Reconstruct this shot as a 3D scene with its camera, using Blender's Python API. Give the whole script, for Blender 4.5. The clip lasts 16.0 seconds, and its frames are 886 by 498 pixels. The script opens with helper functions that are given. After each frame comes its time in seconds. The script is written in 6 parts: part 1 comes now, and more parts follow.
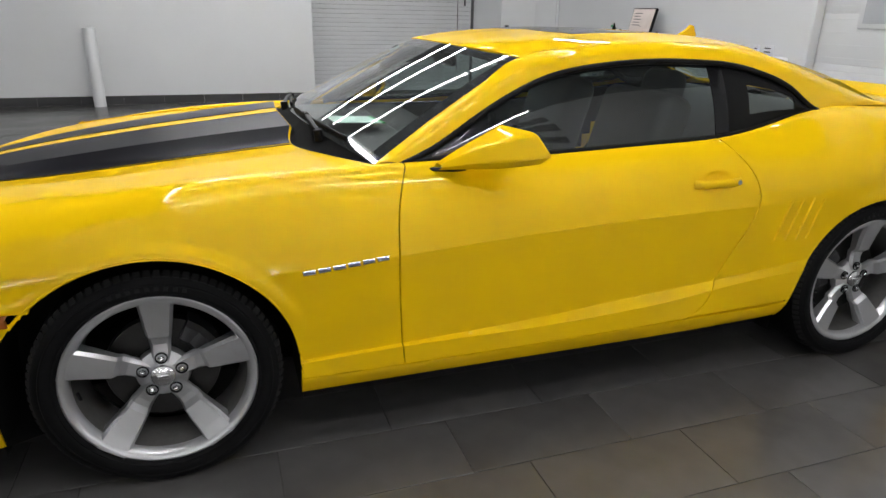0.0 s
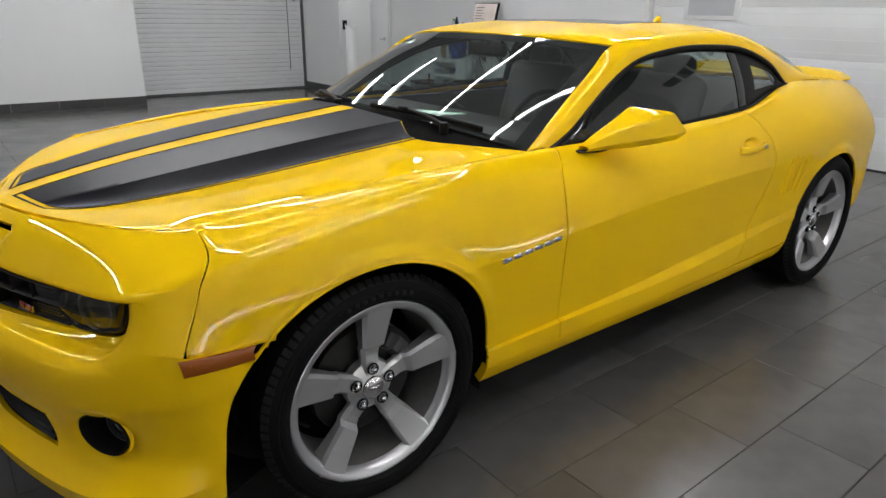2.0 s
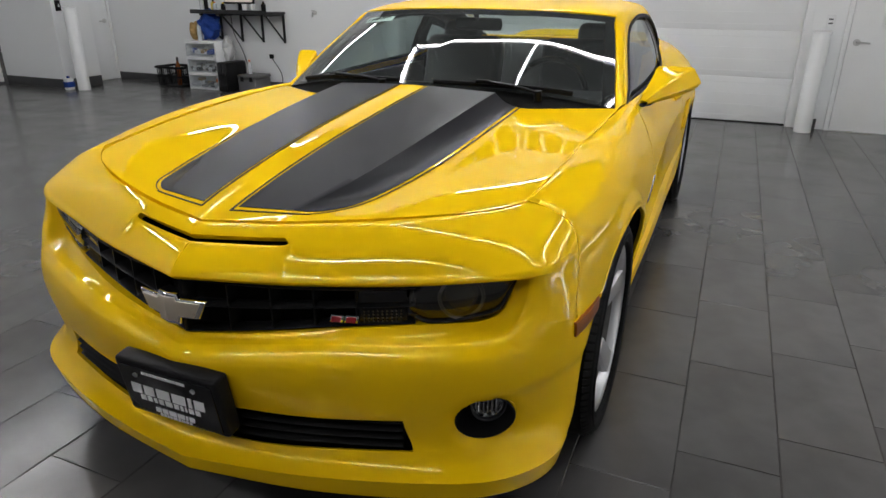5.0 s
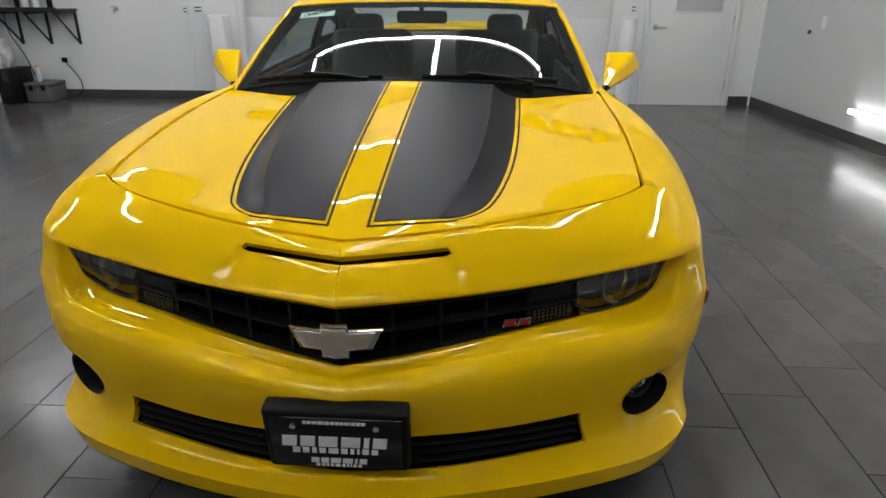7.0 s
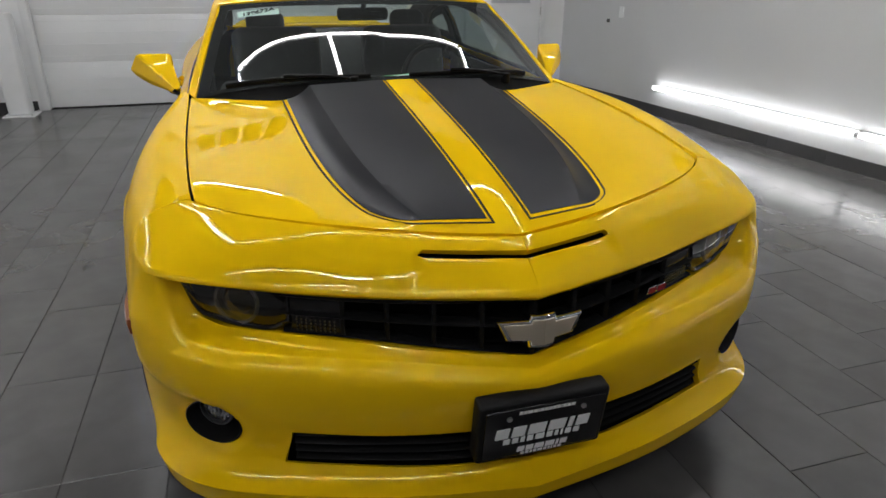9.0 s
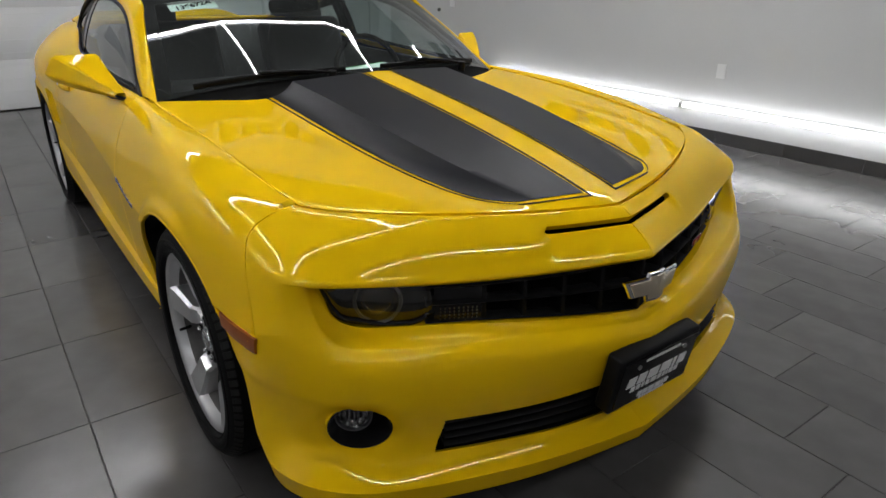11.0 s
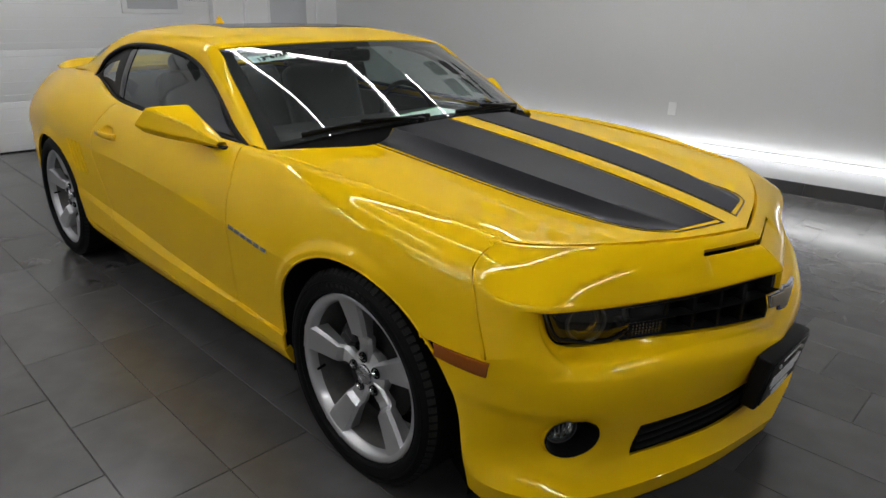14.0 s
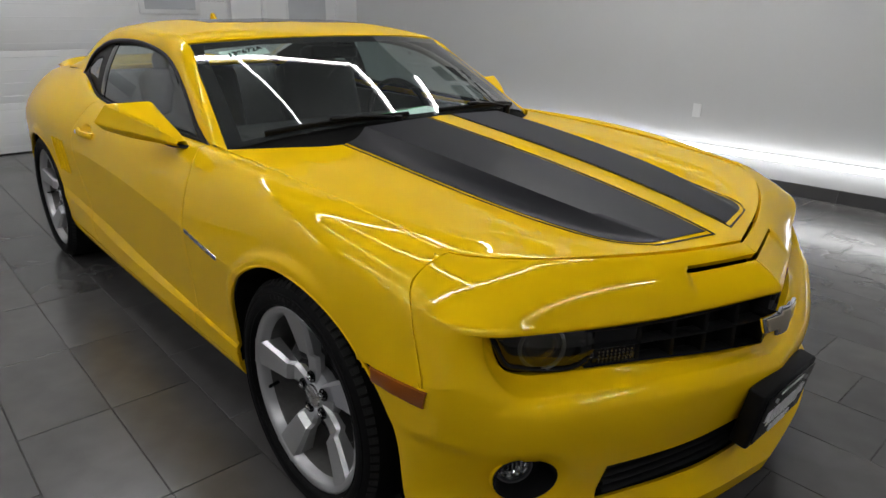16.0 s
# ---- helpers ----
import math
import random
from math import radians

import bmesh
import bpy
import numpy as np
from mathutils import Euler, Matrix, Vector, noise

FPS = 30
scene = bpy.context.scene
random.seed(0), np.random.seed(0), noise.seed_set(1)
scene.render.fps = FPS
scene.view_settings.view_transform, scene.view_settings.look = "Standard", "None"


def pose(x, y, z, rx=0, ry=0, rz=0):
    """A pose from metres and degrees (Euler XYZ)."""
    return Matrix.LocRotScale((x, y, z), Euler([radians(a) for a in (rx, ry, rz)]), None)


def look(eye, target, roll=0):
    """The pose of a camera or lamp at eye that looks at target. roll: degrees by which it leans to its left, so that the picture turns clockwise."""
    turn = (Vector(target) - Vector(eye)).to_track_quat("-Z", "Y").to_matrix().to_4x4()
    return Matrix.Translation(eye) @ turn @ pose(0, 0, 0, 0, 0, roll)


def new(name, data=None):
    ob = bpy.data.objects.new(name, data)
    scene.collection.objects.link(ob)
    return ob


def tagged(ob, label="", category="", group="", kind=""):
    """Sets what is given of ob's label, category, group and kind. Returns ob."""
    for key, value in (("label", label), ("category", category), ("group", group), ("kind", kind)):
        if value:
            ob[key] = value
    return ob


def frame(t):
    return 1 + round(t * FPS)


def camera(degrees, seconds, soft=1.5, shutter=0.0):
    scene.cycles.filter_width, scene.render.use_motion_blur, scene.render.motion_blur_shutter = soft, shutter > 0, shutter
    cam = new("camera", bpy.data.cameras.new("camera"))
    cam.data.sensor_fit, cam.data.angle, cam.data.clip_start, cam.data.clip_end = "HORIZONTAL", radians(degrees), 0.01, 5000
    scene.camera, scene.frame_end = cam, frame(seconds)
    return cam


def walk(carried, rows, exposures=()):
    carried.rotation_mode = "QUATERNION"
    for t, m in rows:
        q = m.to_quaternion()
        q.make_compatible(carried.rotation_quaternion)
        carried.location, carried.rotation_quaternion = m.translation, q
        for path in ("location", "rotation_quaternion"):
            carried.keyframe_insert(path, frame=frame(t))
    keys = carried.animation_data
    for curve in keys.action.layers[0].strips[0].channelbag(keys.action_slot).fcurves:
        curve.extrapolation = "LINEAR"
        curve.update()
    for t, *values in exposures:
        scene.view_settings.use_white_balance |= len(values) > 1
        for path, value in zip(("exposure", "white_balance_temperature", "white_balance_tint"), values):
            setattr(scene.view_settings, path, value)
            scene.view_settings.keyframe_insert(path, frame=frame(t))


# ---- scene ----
cam = camera(68.64, 16.0)
CAMERA_ROWS = [  # seconds, eye x y z, yaw, pitch, roll
    (0.0, 0.244, -2.851, 1.436, -19.03, -20.04, 1.14),
    (0.5, -0.080, -2.743, 1.416, -23.98, -20.05, 1.06),
    (1.0, -0.384, -2.653, 1.423, -28.85, -19.90, 0.97),
    (1.5, -0.641, -2.496, 1.407, -33.35, -19.92, 0.81),
    (2.0, -0.877, -2.337, 1.404, -38.36, -20.07, 0.90),
    (2.5, -1.148, -2.186, 1.415, -43.15, -20.43, 0.89),
    (3.0, -1.369, -2.026, 1.406, -47.64, -20.75, 0.86),
    (3.5, -1.550, -1.803, 1.405, -52.52, -21.08, 0.87),
    (4.0, -1.716, -1.615, 1.403, -57.25, -21.34, 0.78),
    (4.5, -1.868, -1.407, 1.401, -62.01, -21.57, 0.61),
    (5.0, -1.980, -1.192, 1.398, -66.71, -21.71, 0.29),
    (5.5, -2.059, -0.973, 1.397, -71.43, -21.81, -0.06),
    (6.0, -2.108, -0.753, 1.397, -76.24, -21.90, -0.28),
    (6.5, -2.135, -0.532, 1.399, -81.19, -22.04, -0.25),
    (7.0, -2.155, -0.318, 1.398, -86.38, -22.26, 0.06),
    (7.5, -2.170, -0.091, 1.408, -91.30, -22.38, 0.15),
    (8.0, -2.185, 0.166, 1.419, -96.74, -22.44, -0.06),
    (8.5, -2.175, 0.388, 1.432, -102.26, -22.78, -0.04),
    (9.0, -2.106, 0.599, 1.418, -106.95, -22.83, 0.27),
    (9.5, -2.057, 0.805, 1.416, -112.14, -23.08, 0.39),
    (10.0, -1.991, 0.992, 1.414, -117.28, -23.36, 0.46),
    (10.5, -1.912, 1.168, 1.414, -122.06, -23.53, 0.52),
    (11.0, -1.822, 1.340, 1.420, -126.15, -23.48, 0.63),
    (11.5, -1.724, 1.515, 1.435, -129.25, -23.09, 0.83),
    (12.0, -1.633, 1.685, 1.459, -131.93, -22.80, 1.09),
    (12.5, -1.524, 1.874, 1.476, -134.24, -21.90, 1.37),
    (13.0, -1.468, 1.965, 1.488, -135.19, -21.04, 1.31),
    (13.5, -1.450, 2.006, 1.487, -135.33, -20.46, 1.21),
    (14.0, -1.455, 2.038, 1.470, -135.52, -20.29, 1.17),
    (14.5, -1.461, 2.031, 1.465, -135.68, -20.21, 1.11),
    (15.0, -1.465, 1.993, 1.462, -135.64, -20.13, 1.01),
    (15.5, -1.467, 1.874, 1.450, -134.52, -20.08, 0.93),
    (16.0, -1.477, 1.737, 1.427, -132.20, -20.08, 0.87),
]


def aimed(x, y, z, yaw, pitch, roll):
    a, b = radians(yaw), radians(pitch)
    way = Vector((-math.sin(a) * math.cos(b), math.cos(a) * math.cos(b), math.sin(b)))
    return look((x, y, z), Vector((x, y, z)) + way, roll)


EXPOSURES = [(0.0, 0.25), (2.0, 0.18), (3.5, 0.12), (7.0, 0.04), (9.0, -0.17), (11.5, -0.27), (12.5, -0.29), (16.0, -0.32)]
walk(cam, [(r[0], aimed(*r[1:])) for r in CAMERA_ROWS], EXPOSURES)

# ---- light of the room: ceiling and wall tubes, some added as fill, plus a faint ambient from the rest of the hall ----
world = bpy.data.worlds.new("hall_light")
world.use_nodes = True
world.node_tree.nodes["Background"].inputs[0].default_value = (0.9, 0.95, 1.0, 1)
world.node_tree.nodes["Background"].inputs[1].default_value = 0.008
scene.world = world


# ---- materials ----
def material(name, colour, rough=0.5, metal=0.0, coat=0.0, coat_rough=0.03, grain=0.0, grain_scale=40.0,
             bump=0.0, bump_scale=200.0, vary=0.0, rough_vary=0.0, transmission=0.0, ior=1.45, alpha=1.0,
             emit=0.0, big_scale=2.0, object_vary=0.0):
    """A principled material with colour variation at two scales and a fine relief."""
    m = bpy.data.materials.new(name)
    m.use_nodes = True
    t = m.node_tree
    b = t.nodes["Principled BSDF"]
    b.inputs["Roughness"].default_value = rough
    b.inputs["Metallic"].default_value = metal
    b.inputs["Coat Weight"].default_value = coat
    b.inputs["Coat Roughness"].default_value = coat_rough
    b.inputs["Transmission Weight"].default_value = transmission
    b.inputs["IOR"].default_value = ior
    b.inputs["Alpha"].default_value = alpha
    b.inputs["Base Color"].default_value = (*colour, 1)
    if emit:
        b.inputs["Emission Color"].default_value = (*colour, 1)
        b.inputs["Emission Strength"].default_value = emit
    where = t.nodes.new("ShaderNodeTexCoord")
    if grain or vary or object_vary:
        small = t.nodes.new("ShaderNodeTexNoise")
        small.inputs["Scale"].default_value = grain_scale
        small.inputs["Detail"].default_value = 6
        large = t.nodes.new("ShaderNodeTexNoise")
        large.inputs["Scale"].default_value = big_scale
        large.inputs["Detail"].default_value = 4
        for n in (small, large):
            t.links.new(where.outputs["Object"], n.inputs["Vector"])
        a = t.nodes.new("ShaderNodeMapRange")
        a.inputs[3].default_value, a.inputs[4].default_value = 1 - grain, 1 + grain
        c = t.nodes.new("ShaderNodeMapRange")
        c.inputs[1].default_value, c.inputs[2].default_value = 0.3, 0.7
        c.inputs[3].default_value, c.inputs[4].default_value = 1 - vary, 1 + vary
        t.links.new(small.outputs["Fac"], a.inputs[0])
        t.links.new(large.outputs["Fac"], c.inputs[0])
        k = t.nodes.new("ShaderNodeMath")
        k.operation = "MULTIPLY"
        t.links.new(a.outputs[0], k.inputs[0])
        t.links.new(c.outputs[0], k.inputs[1])
        last = k
        if object_vary:
            info = t.nodes.new("ShaderNodeObjectInfo")
            o = t.nodes.new("ShaderNodeMapRange")
            o.inputs[3].default_value, o.inputs[4].default_value = 1 - object_vary, 1 + object_vary
            t.links.new(info.outputs["Random"], o.inputs[0])
            last = t.nodes.new("ShaderNodeMath")
            last.operation = "MULTIPLY"
            t.links.new(k.outputs[0], last.inputs[0])
            t.links.new(o.outputs[0], last.inputs[1])
        mix = t.nodes.new("ShaderNodeVectorMath")
        mix.operation = "SCALE"
        mix.inputs[0].default_value = colour
        t.links.new(last.outputs[0], mix.inputs["Scale"])
        t.links.new(mix.outputs[0], b.inputs["Base Color"])
        if rough_vary:
            r = t.nodes.new("ShaderNodeMapRange")
            r.inputs[1].default_value, r.inputs[2].default_value = 0.3, 0.7
            r.inputs[3].default_value, r.inputs[4].default_value = rough - rough_vary, rough + rough_vary
            t.links.new(large.outputs["Fac"], r.inputs[0])
            t.links.new(r.outputs[0], b.inputs["Roughness"])
    if bump:
        n = t.nodes.new("ShaderNodeTexNoise")
        n.inputs["Scale"].default_value = bump_scale
        n.inputs["Detail"].default_value = 3
        t.links.new(where.outputs["Object"], n.inputs["Vector"])
        p = t.nodes.new("ShaderNodeBump")
        p.inputs["Strength"].default_value = bump
        p.inputs["Distance"].default_value = 0.001
        t.links.new(n.outputs["Fac"], p.inputs["Height"])
        t.links.new(p.outputs[0], b.inputs["Normal"])
    return m


YELLOW = material("yellow_paint", (0.87, 0.535, 0.004), 0.45, coat=0.6, coat_rough=0.015, grain=0.004, grain_scale=1500, vary=0.008, big_scale=1.5)
YELLOW.node_tree.nodes["Principled BSDF"].inputs["Specular IOR Level"].default_value = 0.0
STRIPE = material("satin_black_vinyl", (0.009, 0.009, 0.0125), 0.34, grain=0.08, grain_scale=500, vary=0.05, bump=0.05, bump_scale=700)
STRIPE.node_tree.nodes["Principled BSDF"].inputs["Specular IOR Level"].default_value = 0.17
PINSTRIPE = material("black_pinstripe", (0.008, 0.008, 0.009), 0.5, vary=0.05)
BLACK = material("black_plastic", (0.008, 0.008, 0.0085), 0.45, grain=0.2, grain_scale=300, vary=0.1, bump=0.15, bump_scale=900)
BLACK_GLOSS = material("gloss_black_trim", (0.008, 0.008, 0.009), 0.12, grain=0.1, vary=0.05)
# near-black; also on sheets that stand in for shade behind openings
DARK = material("unlit_black", (0.006, 0.006, 0.006), 0.9, grain=0.3, vary=0.2)
RUBBER = material("tyre_rubber", (0.0048, 0.0048, 0.0052), 0.62, grain=0.25, grain_scale=120, vary=0.15, rough_vary=0.08, bump=0.3, bump_scale=500)
ALLOY = material("silver_alloy", (0.60, 0.60, 0.615), 0.30, 0.8, grain=0.03, grain_scale=600, vary=0.03, coat=0.4)
ALLOY_BRIGHT = material("machined_alloy", (0.75, 0.75, 0.76), 0.2, 1.0, grain=0.03, grain_scale=600, vary=0.03)
# silver barrel darkened: brake dust plus the shade between the spokes
BARREL_SHADED = material("dusty_shaded_barrel", (0.16, 0.155, 0.15), 0.5, 0.5, grain=0.2, grain_scale=60, vary=0.2)
CHROME = material("chrome", (0.82, 0.82, 0.83), 0.08, 1.0, vary=0.02)
GOLD = material("champagne_emblem", (0.62, 0.54, 0.42), 0.28, 0.6, grain=0.03, vary=0.04, coat=0.8)
IRON = material("brake_iron", (0.045, 0.044, 0.043), 0.4, 0.8, grain=0.15, grain_scale=80, vary=0.15)
CALIPER = material("brake_caliper", (0.03, 0.03, 0.032), 0.4, 0.2, grain=0.1)
RIB = material("lamp_rib", (0.09, 0.08, 0.055), 0.25, 0.3, vary=0.05)
AMBER = material("amber_lens", (0.27, 0.068, 0.003), 0.3, coat=0.15, grain=0.08, grain_scale=200, vary=0.08)
RED = material("red_badge", (0.28, 0.015, 0.02), 0.25, coat=0.6, vary=0.05)
WHITE_INK = material("white_print", (0.86, 0.86, 0.86), 0.5, vary=0.04)
SMOKED = material("smoked_lens", (0.05, 0.045, 0.03), 0.05, coat=1.0, transmission=0.75, ior=1.3, vary=0.05)
REFLECTOR = material("lamp_reflector", (0.85, 0.85, 0.84), 0.12, 1.0, grain=0.05, grain_scale=60)
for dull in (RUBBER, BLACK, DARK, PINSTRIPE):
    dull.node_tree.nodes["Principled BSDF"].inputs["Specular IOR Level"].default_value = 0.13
TREAD = material("tread_block", (0.006, 0.006, 0.006), 0.85, grain=0.3, grain_scale=90, vary=0.1)
SEAT = material("seat_leather", (0.045, 0.047, 0.049), 0.5, grain=0.12, grain_scale=150, vary=0.1, bump=0.3, bump_scale=300)
DASH = material("dashboard_vinyl", (0.03, 0.03, 0.031), 0.55, grain=0.15, grain_scale=250, vary=0.08, bump=0.3, bump_scale=600)
PAPER = material("pale_green_paper", (0.66, 0.84, 0.76), 0.6, grain=0.02, vary=0.04)
GREEN_EDGE = material("green_edge", (0.05, 0.5, 0.12), 0.5, vary=0.05)


def tinted_glass(name, tint, rough=0.0, veil=0.0):
    """Thin automotive glass: a clear tinted layer under a mirror-like skin whose gloss follows Fresnel."""
    m = bpy.data.materials.new(name)
    m.use_nodes = True
    t = m.node_tree
    t.nodes.clear()
    out = t.nodes.new("ShaderNodeOutputMaterial")
    clear = t.nodes.new("ShaderNodeBsdfTransparent")
    clear.inputs[0].default_value = (*tint, 1)
    gloss = t.nodes.new("ShaderNodeBsdfGlossy")
    gloss.inputs["Roughness"].default_value = rough
    gloss.inputs["Color"].default_value = (1, 1, 1, 1)
    facing = t.nodes.new("ShaderNodeLayerWeight")
    facing.inputs["Blend"].default_value = 0.5
    steep = t.nodes.new("ShaderNodeMath")
    steep.operation = "POWER"
    steep.inputs[1].default_value = 5.0
    t.links.new(facing.outputs["Facing"], steep.inputs[0])
    f = t.nodes.new("ShaderNodeMath")
    f.operation = "MULTIPLY_ADD"
    f.inputs[1].default_value, f.inputs[2].default_value = 0.92, 0.075
    t.links.new(steep.outputs[0], f.inputs[0])
    mix = t.nodes.new("ShaderNodeMixShader")
    under = clear
    # pale film: dust, and on car glass also the haze of reflections
    if veil:
        film = t.nodes.new("ShaderNodeBsdfDiffuse")
        film.inputs[0].default_value = (0.80, 0.86, 0.85, 1)
        spots = t.nodes.new("ShaderNodeTexNoise")
        spots.inputs["Scale"].default_value = 6
        amount = t.nodes.new("ShaderNodeMapRange")
        amount.inputs[3].default_value, amount.inputs[4].default_value = veil * .6, veil * 1.4
        t.links.new(spots.outputs["Fac"], amount.inputs[0])
        under = t.nodes.new("ShaderNodeMixShader")
        t.links.new(amount.outputs[0], under.inputs[0])
        t.links.new(clear.outputs[0], under.inputs[1])
        t.links.new(film.outputs[0], under.inputs[2])
    t.links.new(f.outputs[0], mix.inputs[0])
    t.links.new(under.outputs[0], mix.inputs[1])
    t.links.new(gloss.outputs[0], mix.inputs[2])
    t.links.new(mix.outputs[0], out.inputs[0])
    return m


SCREEN_GLASS = tinted_glass("windscreen_glass", (0.82, 0.90, 0.88), veil=0.022)
SIDE_GLASS = tinted_glass("privacy_glass", (0.40, 0.47, 0.46), veil=0.016)
WALL = material("white_wall_paint", (0.80, 0.81, 0.82), 0.55, grain=0.015, grain_scale=60, vary=0.025, bump=0.12, bump_scale=250, big_scale=0.6)
WALL_GREY = material("pale_grey_wall_paint", (0.61, 0.62, 0.63), 0.5, grain=0.015, grain_scale=60, vary=0.03, bump=0.12, bump_scale=250, big_scale=0.5)
# for the wall out of view, kept dark so the paint reflects less
WALL_UNSEEN = material("darkened_unseen_wall", (0.22, 0.22, 0.225), 0.6, grain=0.02, grain_scale=60, vary=0.05, big_scale=0.5)
CEILING = material("dark_ceiling_deck", (0.03, 0.03, 0.032), 0.7, grain=0.1, vary=0.2, big_scale=1.0)
BASE = material("dark_base_tile", (0.055, 0.055, 0.057), 0.35, grain=0.1, grain_scale=30, vary=0.12, object_vary=0.12)
TILE = material("grey_porcelain_tile", (0.080, 0.077, 0.076), 0.215, grain=0.16, grain_scale=9, vary=0.12, rough_vary=0.05, bump=0.05, bump_scale=120, object_vary=0.14, big_scale=2.6)
TILE.node_tree.nodes["Principled BSDF"].inputs["Specular IOR Level"].default_value = 0.7
GROUT = material("dark_grout", (0.045, 0.042, 0.04), 0.85, grain=0.2, grain_scale=120, vary=0.2)
DOOR_WHITE = material("white_door_paint", (0.80, 0.81, 0.82), 0.4, grain=0.01, vary=0.02, bump=0.08, bump_scale=300)
ROLLER = material("roller_door_enamel", (0.74, 0.75, 0.76), 0.42, grain=0.02, vary=0.03)
STEEL = material("brushed_steel", (0.6, 0.6, 0.6), 0.3, 1.0, grain=0.05, vary=0.05)
SHELF_BLACK = material("black_steel_shelf", (0.015, 0.015, 0.016), 0.45, grain=0.1, vary=0.1)
TUBE_LIGHT = material("led_tube", (1.0, 1.0, 1.0), 0.5, emit=33.0)
# stronger glow for outer tubes, to fill the sides of the car
TUBE_FILL = material("led_tube_fill", (1.0, 1.0, 1.0), 0.5, emit=56.0)
WALL_TUBE = material("led_wall_tube", (1.0, 1.0, 1.0), 0.5, emit=9.0)
CLEAR_PLASTIC = material("frosted_plastic", (0.75, 0.77, 0.8), 0.3, vary=0.05, grain=0.05, transmission=0.4)
GREY_PLASTIC = material("grey_plastic", (0.10, 0.10, 0.105), 0.5, grain=0.1, vary=0.1)
BLUE_CLOTH = material("blue_cloth", (0.01, 0.05, 0.28), 0.8, grain=0.3, grain_scale=60, vary=0.2)
TAN_CLOTH = material("tan_cloth", (0.35, 0.22, 0.08), 0.85, grain=0.3, grain_scale=60, vary=0.2)
ORANGE = material("orange_plastic", (0.75, 0.2, 0.02), 0.45, vary=0.1, grain=0.1)
WINDOW_FROST = material("frosted_window", (0.55, 0.57, 0.6), 0.25, vary=0.06, grain=0.03)
SCREEN_GLOW = material("monitor_picture", (0.30, 0.26, 0.24), 0.3, emit=0.9, grain=0.3, grain_scale=9, vary=0.2)


# ---- mesh helpers ----
def part(name, data, mat, parent=None, label=""):
    """Links a bmesh, or a (verts, faces) pair, as one mesh object under a thing or part."""
    me = bpy.data.meshes.new(name)
    if isinstance(data, tuple):
        me.from_pydata([tuple(float(c) for c in v) for v in data[0]], [], [tuple(int(i) for i in f) for f in data[1]])
    else:
        data.to_mesh(me)
        data.free()
    me.materials.append(mat)
    me.shade_smooth()
    me.set_sharp_from_angle(angle=radians(35))
    me.update()
    ob = new(name, me)
    if parent is not None:
        ob.parent = parent
    if label:
        ob["label"] = label
    return ob


def thing(name, label, category, group="", at=None):
    ob = new(name)
    if at is not None:
        ob.matrix_basis = at
    return tagged(ob, label, category, group)


def setting(name, data, mat, label, category):
    return tagged(part(name, data, mat), label, category, kind="structure")


def box(x0, x1, y0, y1, z0, z1, bevel=0.0, segments=2, into=None):
    bm = into or bmesh.new()
    m = Matrix.LocRotScale(((x0 + x1) / 2, (y0 + y1) / 2, (z0 + z1) / 2), None, (abs(x1 - x0), abs(y1 - y0), abs(z1 - z0)))
    made = bmesh.ops.create_cube(bm, size=1, matrix=m)
    if bevel:
        edges = list({e for v in made["verts"] for e in v.link_edges})
        bmesh.ops.bevel(bm, geom=edges, offset=bevel, segments=segments, affect="EDGES", profile=0.5)
    return bm


def rod(p, q, r, sides=12, r2=None, into=None, caps=True):
    """A round bar from p to q."""
    bm = into or bmesh.new()
    p, q = Vector(p), Vector(q)
    d = q - p
    m = Matrix.Translation((p + q) / 2) @ d.to_track_quat("Z", "Y").to_matrix().to_4x4()
    bmesh.ops.create_cone(bm, cap_ends=caps, segments=sides, radius1=r, radius2=r if r2 is None else r2, depth=d.length, matrix=m)
    return bm


def ball(c, r, scale=(1, 1, 1), into=None, u=14, v=9):
    bm = into or bmesh.new()
    bmesh.ops.create_uvsphere(bm, u_segments=u, v_segments=v, radius=r, matrix=Matrix.LocRotScale(c, None, scale))
    return bm


def spline(knots, n=None, at=None):
    """Points along a smooth line through knots (rows of numbers); n even steps, or at given fractions of its length."""
    k = np.array(knots, float)
    d = np.concatenate([[0], np.cumsum(np.maximum(1e-9, np.linalg.norm(np.diff(k, axis=0), axis=1)) ** 0.75)])
    d /= d[-1]
    s = np.linspace(0, 1, n) if at is None else np.asarray(at, float)
    return np.stack([hermite(d, k[:, i], s) for i in range(k.shape[1])], 1)


def hermite(x, y, s):
    """Smooth values at s of the line through (x, y)."""
    x, y, s = np.asarray(x, float), np.asarray(y, float), np.asarray(s, float)
    if len(x) == 2:
        return y[0] + (y[1] - y[0]) * (s - x[0]) / (x[1] - x[0])
    h = np.diff(x)
    g = np.diff(y) / h
    n = len(x)
    a = np.zeros((n, n))
    r = np.zeros(n)
    a[0, :2], r[0] = (2, 1), 3 * g[0]
    a[-1, -2:], r[-1] = (1, 2), 3 * g[-1]
    for k in range(1, n - 1):
        a[k, k - 1:k + 2] = 1 / h[k - 1], 2 / h[k - 1] + 2 / h[k], 1 / h[k]
        r[k] = 3 * (g[k - 1] / h[k - 1] + g[k] / h[k])
    m = np.linalg.solve(a, r)
    i = np.clip(np.searchsorted(x, s) - 1, 0, len(h) - 1)
    u = (s - x[i]) / h[i]
    return ((2 * u**3 - 3 * u**2 + 1) * y[i] + (u**3 - 2 * u**2 + u) * h[i] * m[i]
            + (3 * u**2 - 2 * u**3) * y[i + 1] + (u**3 - u**2) * h[i] * m[i + 1])


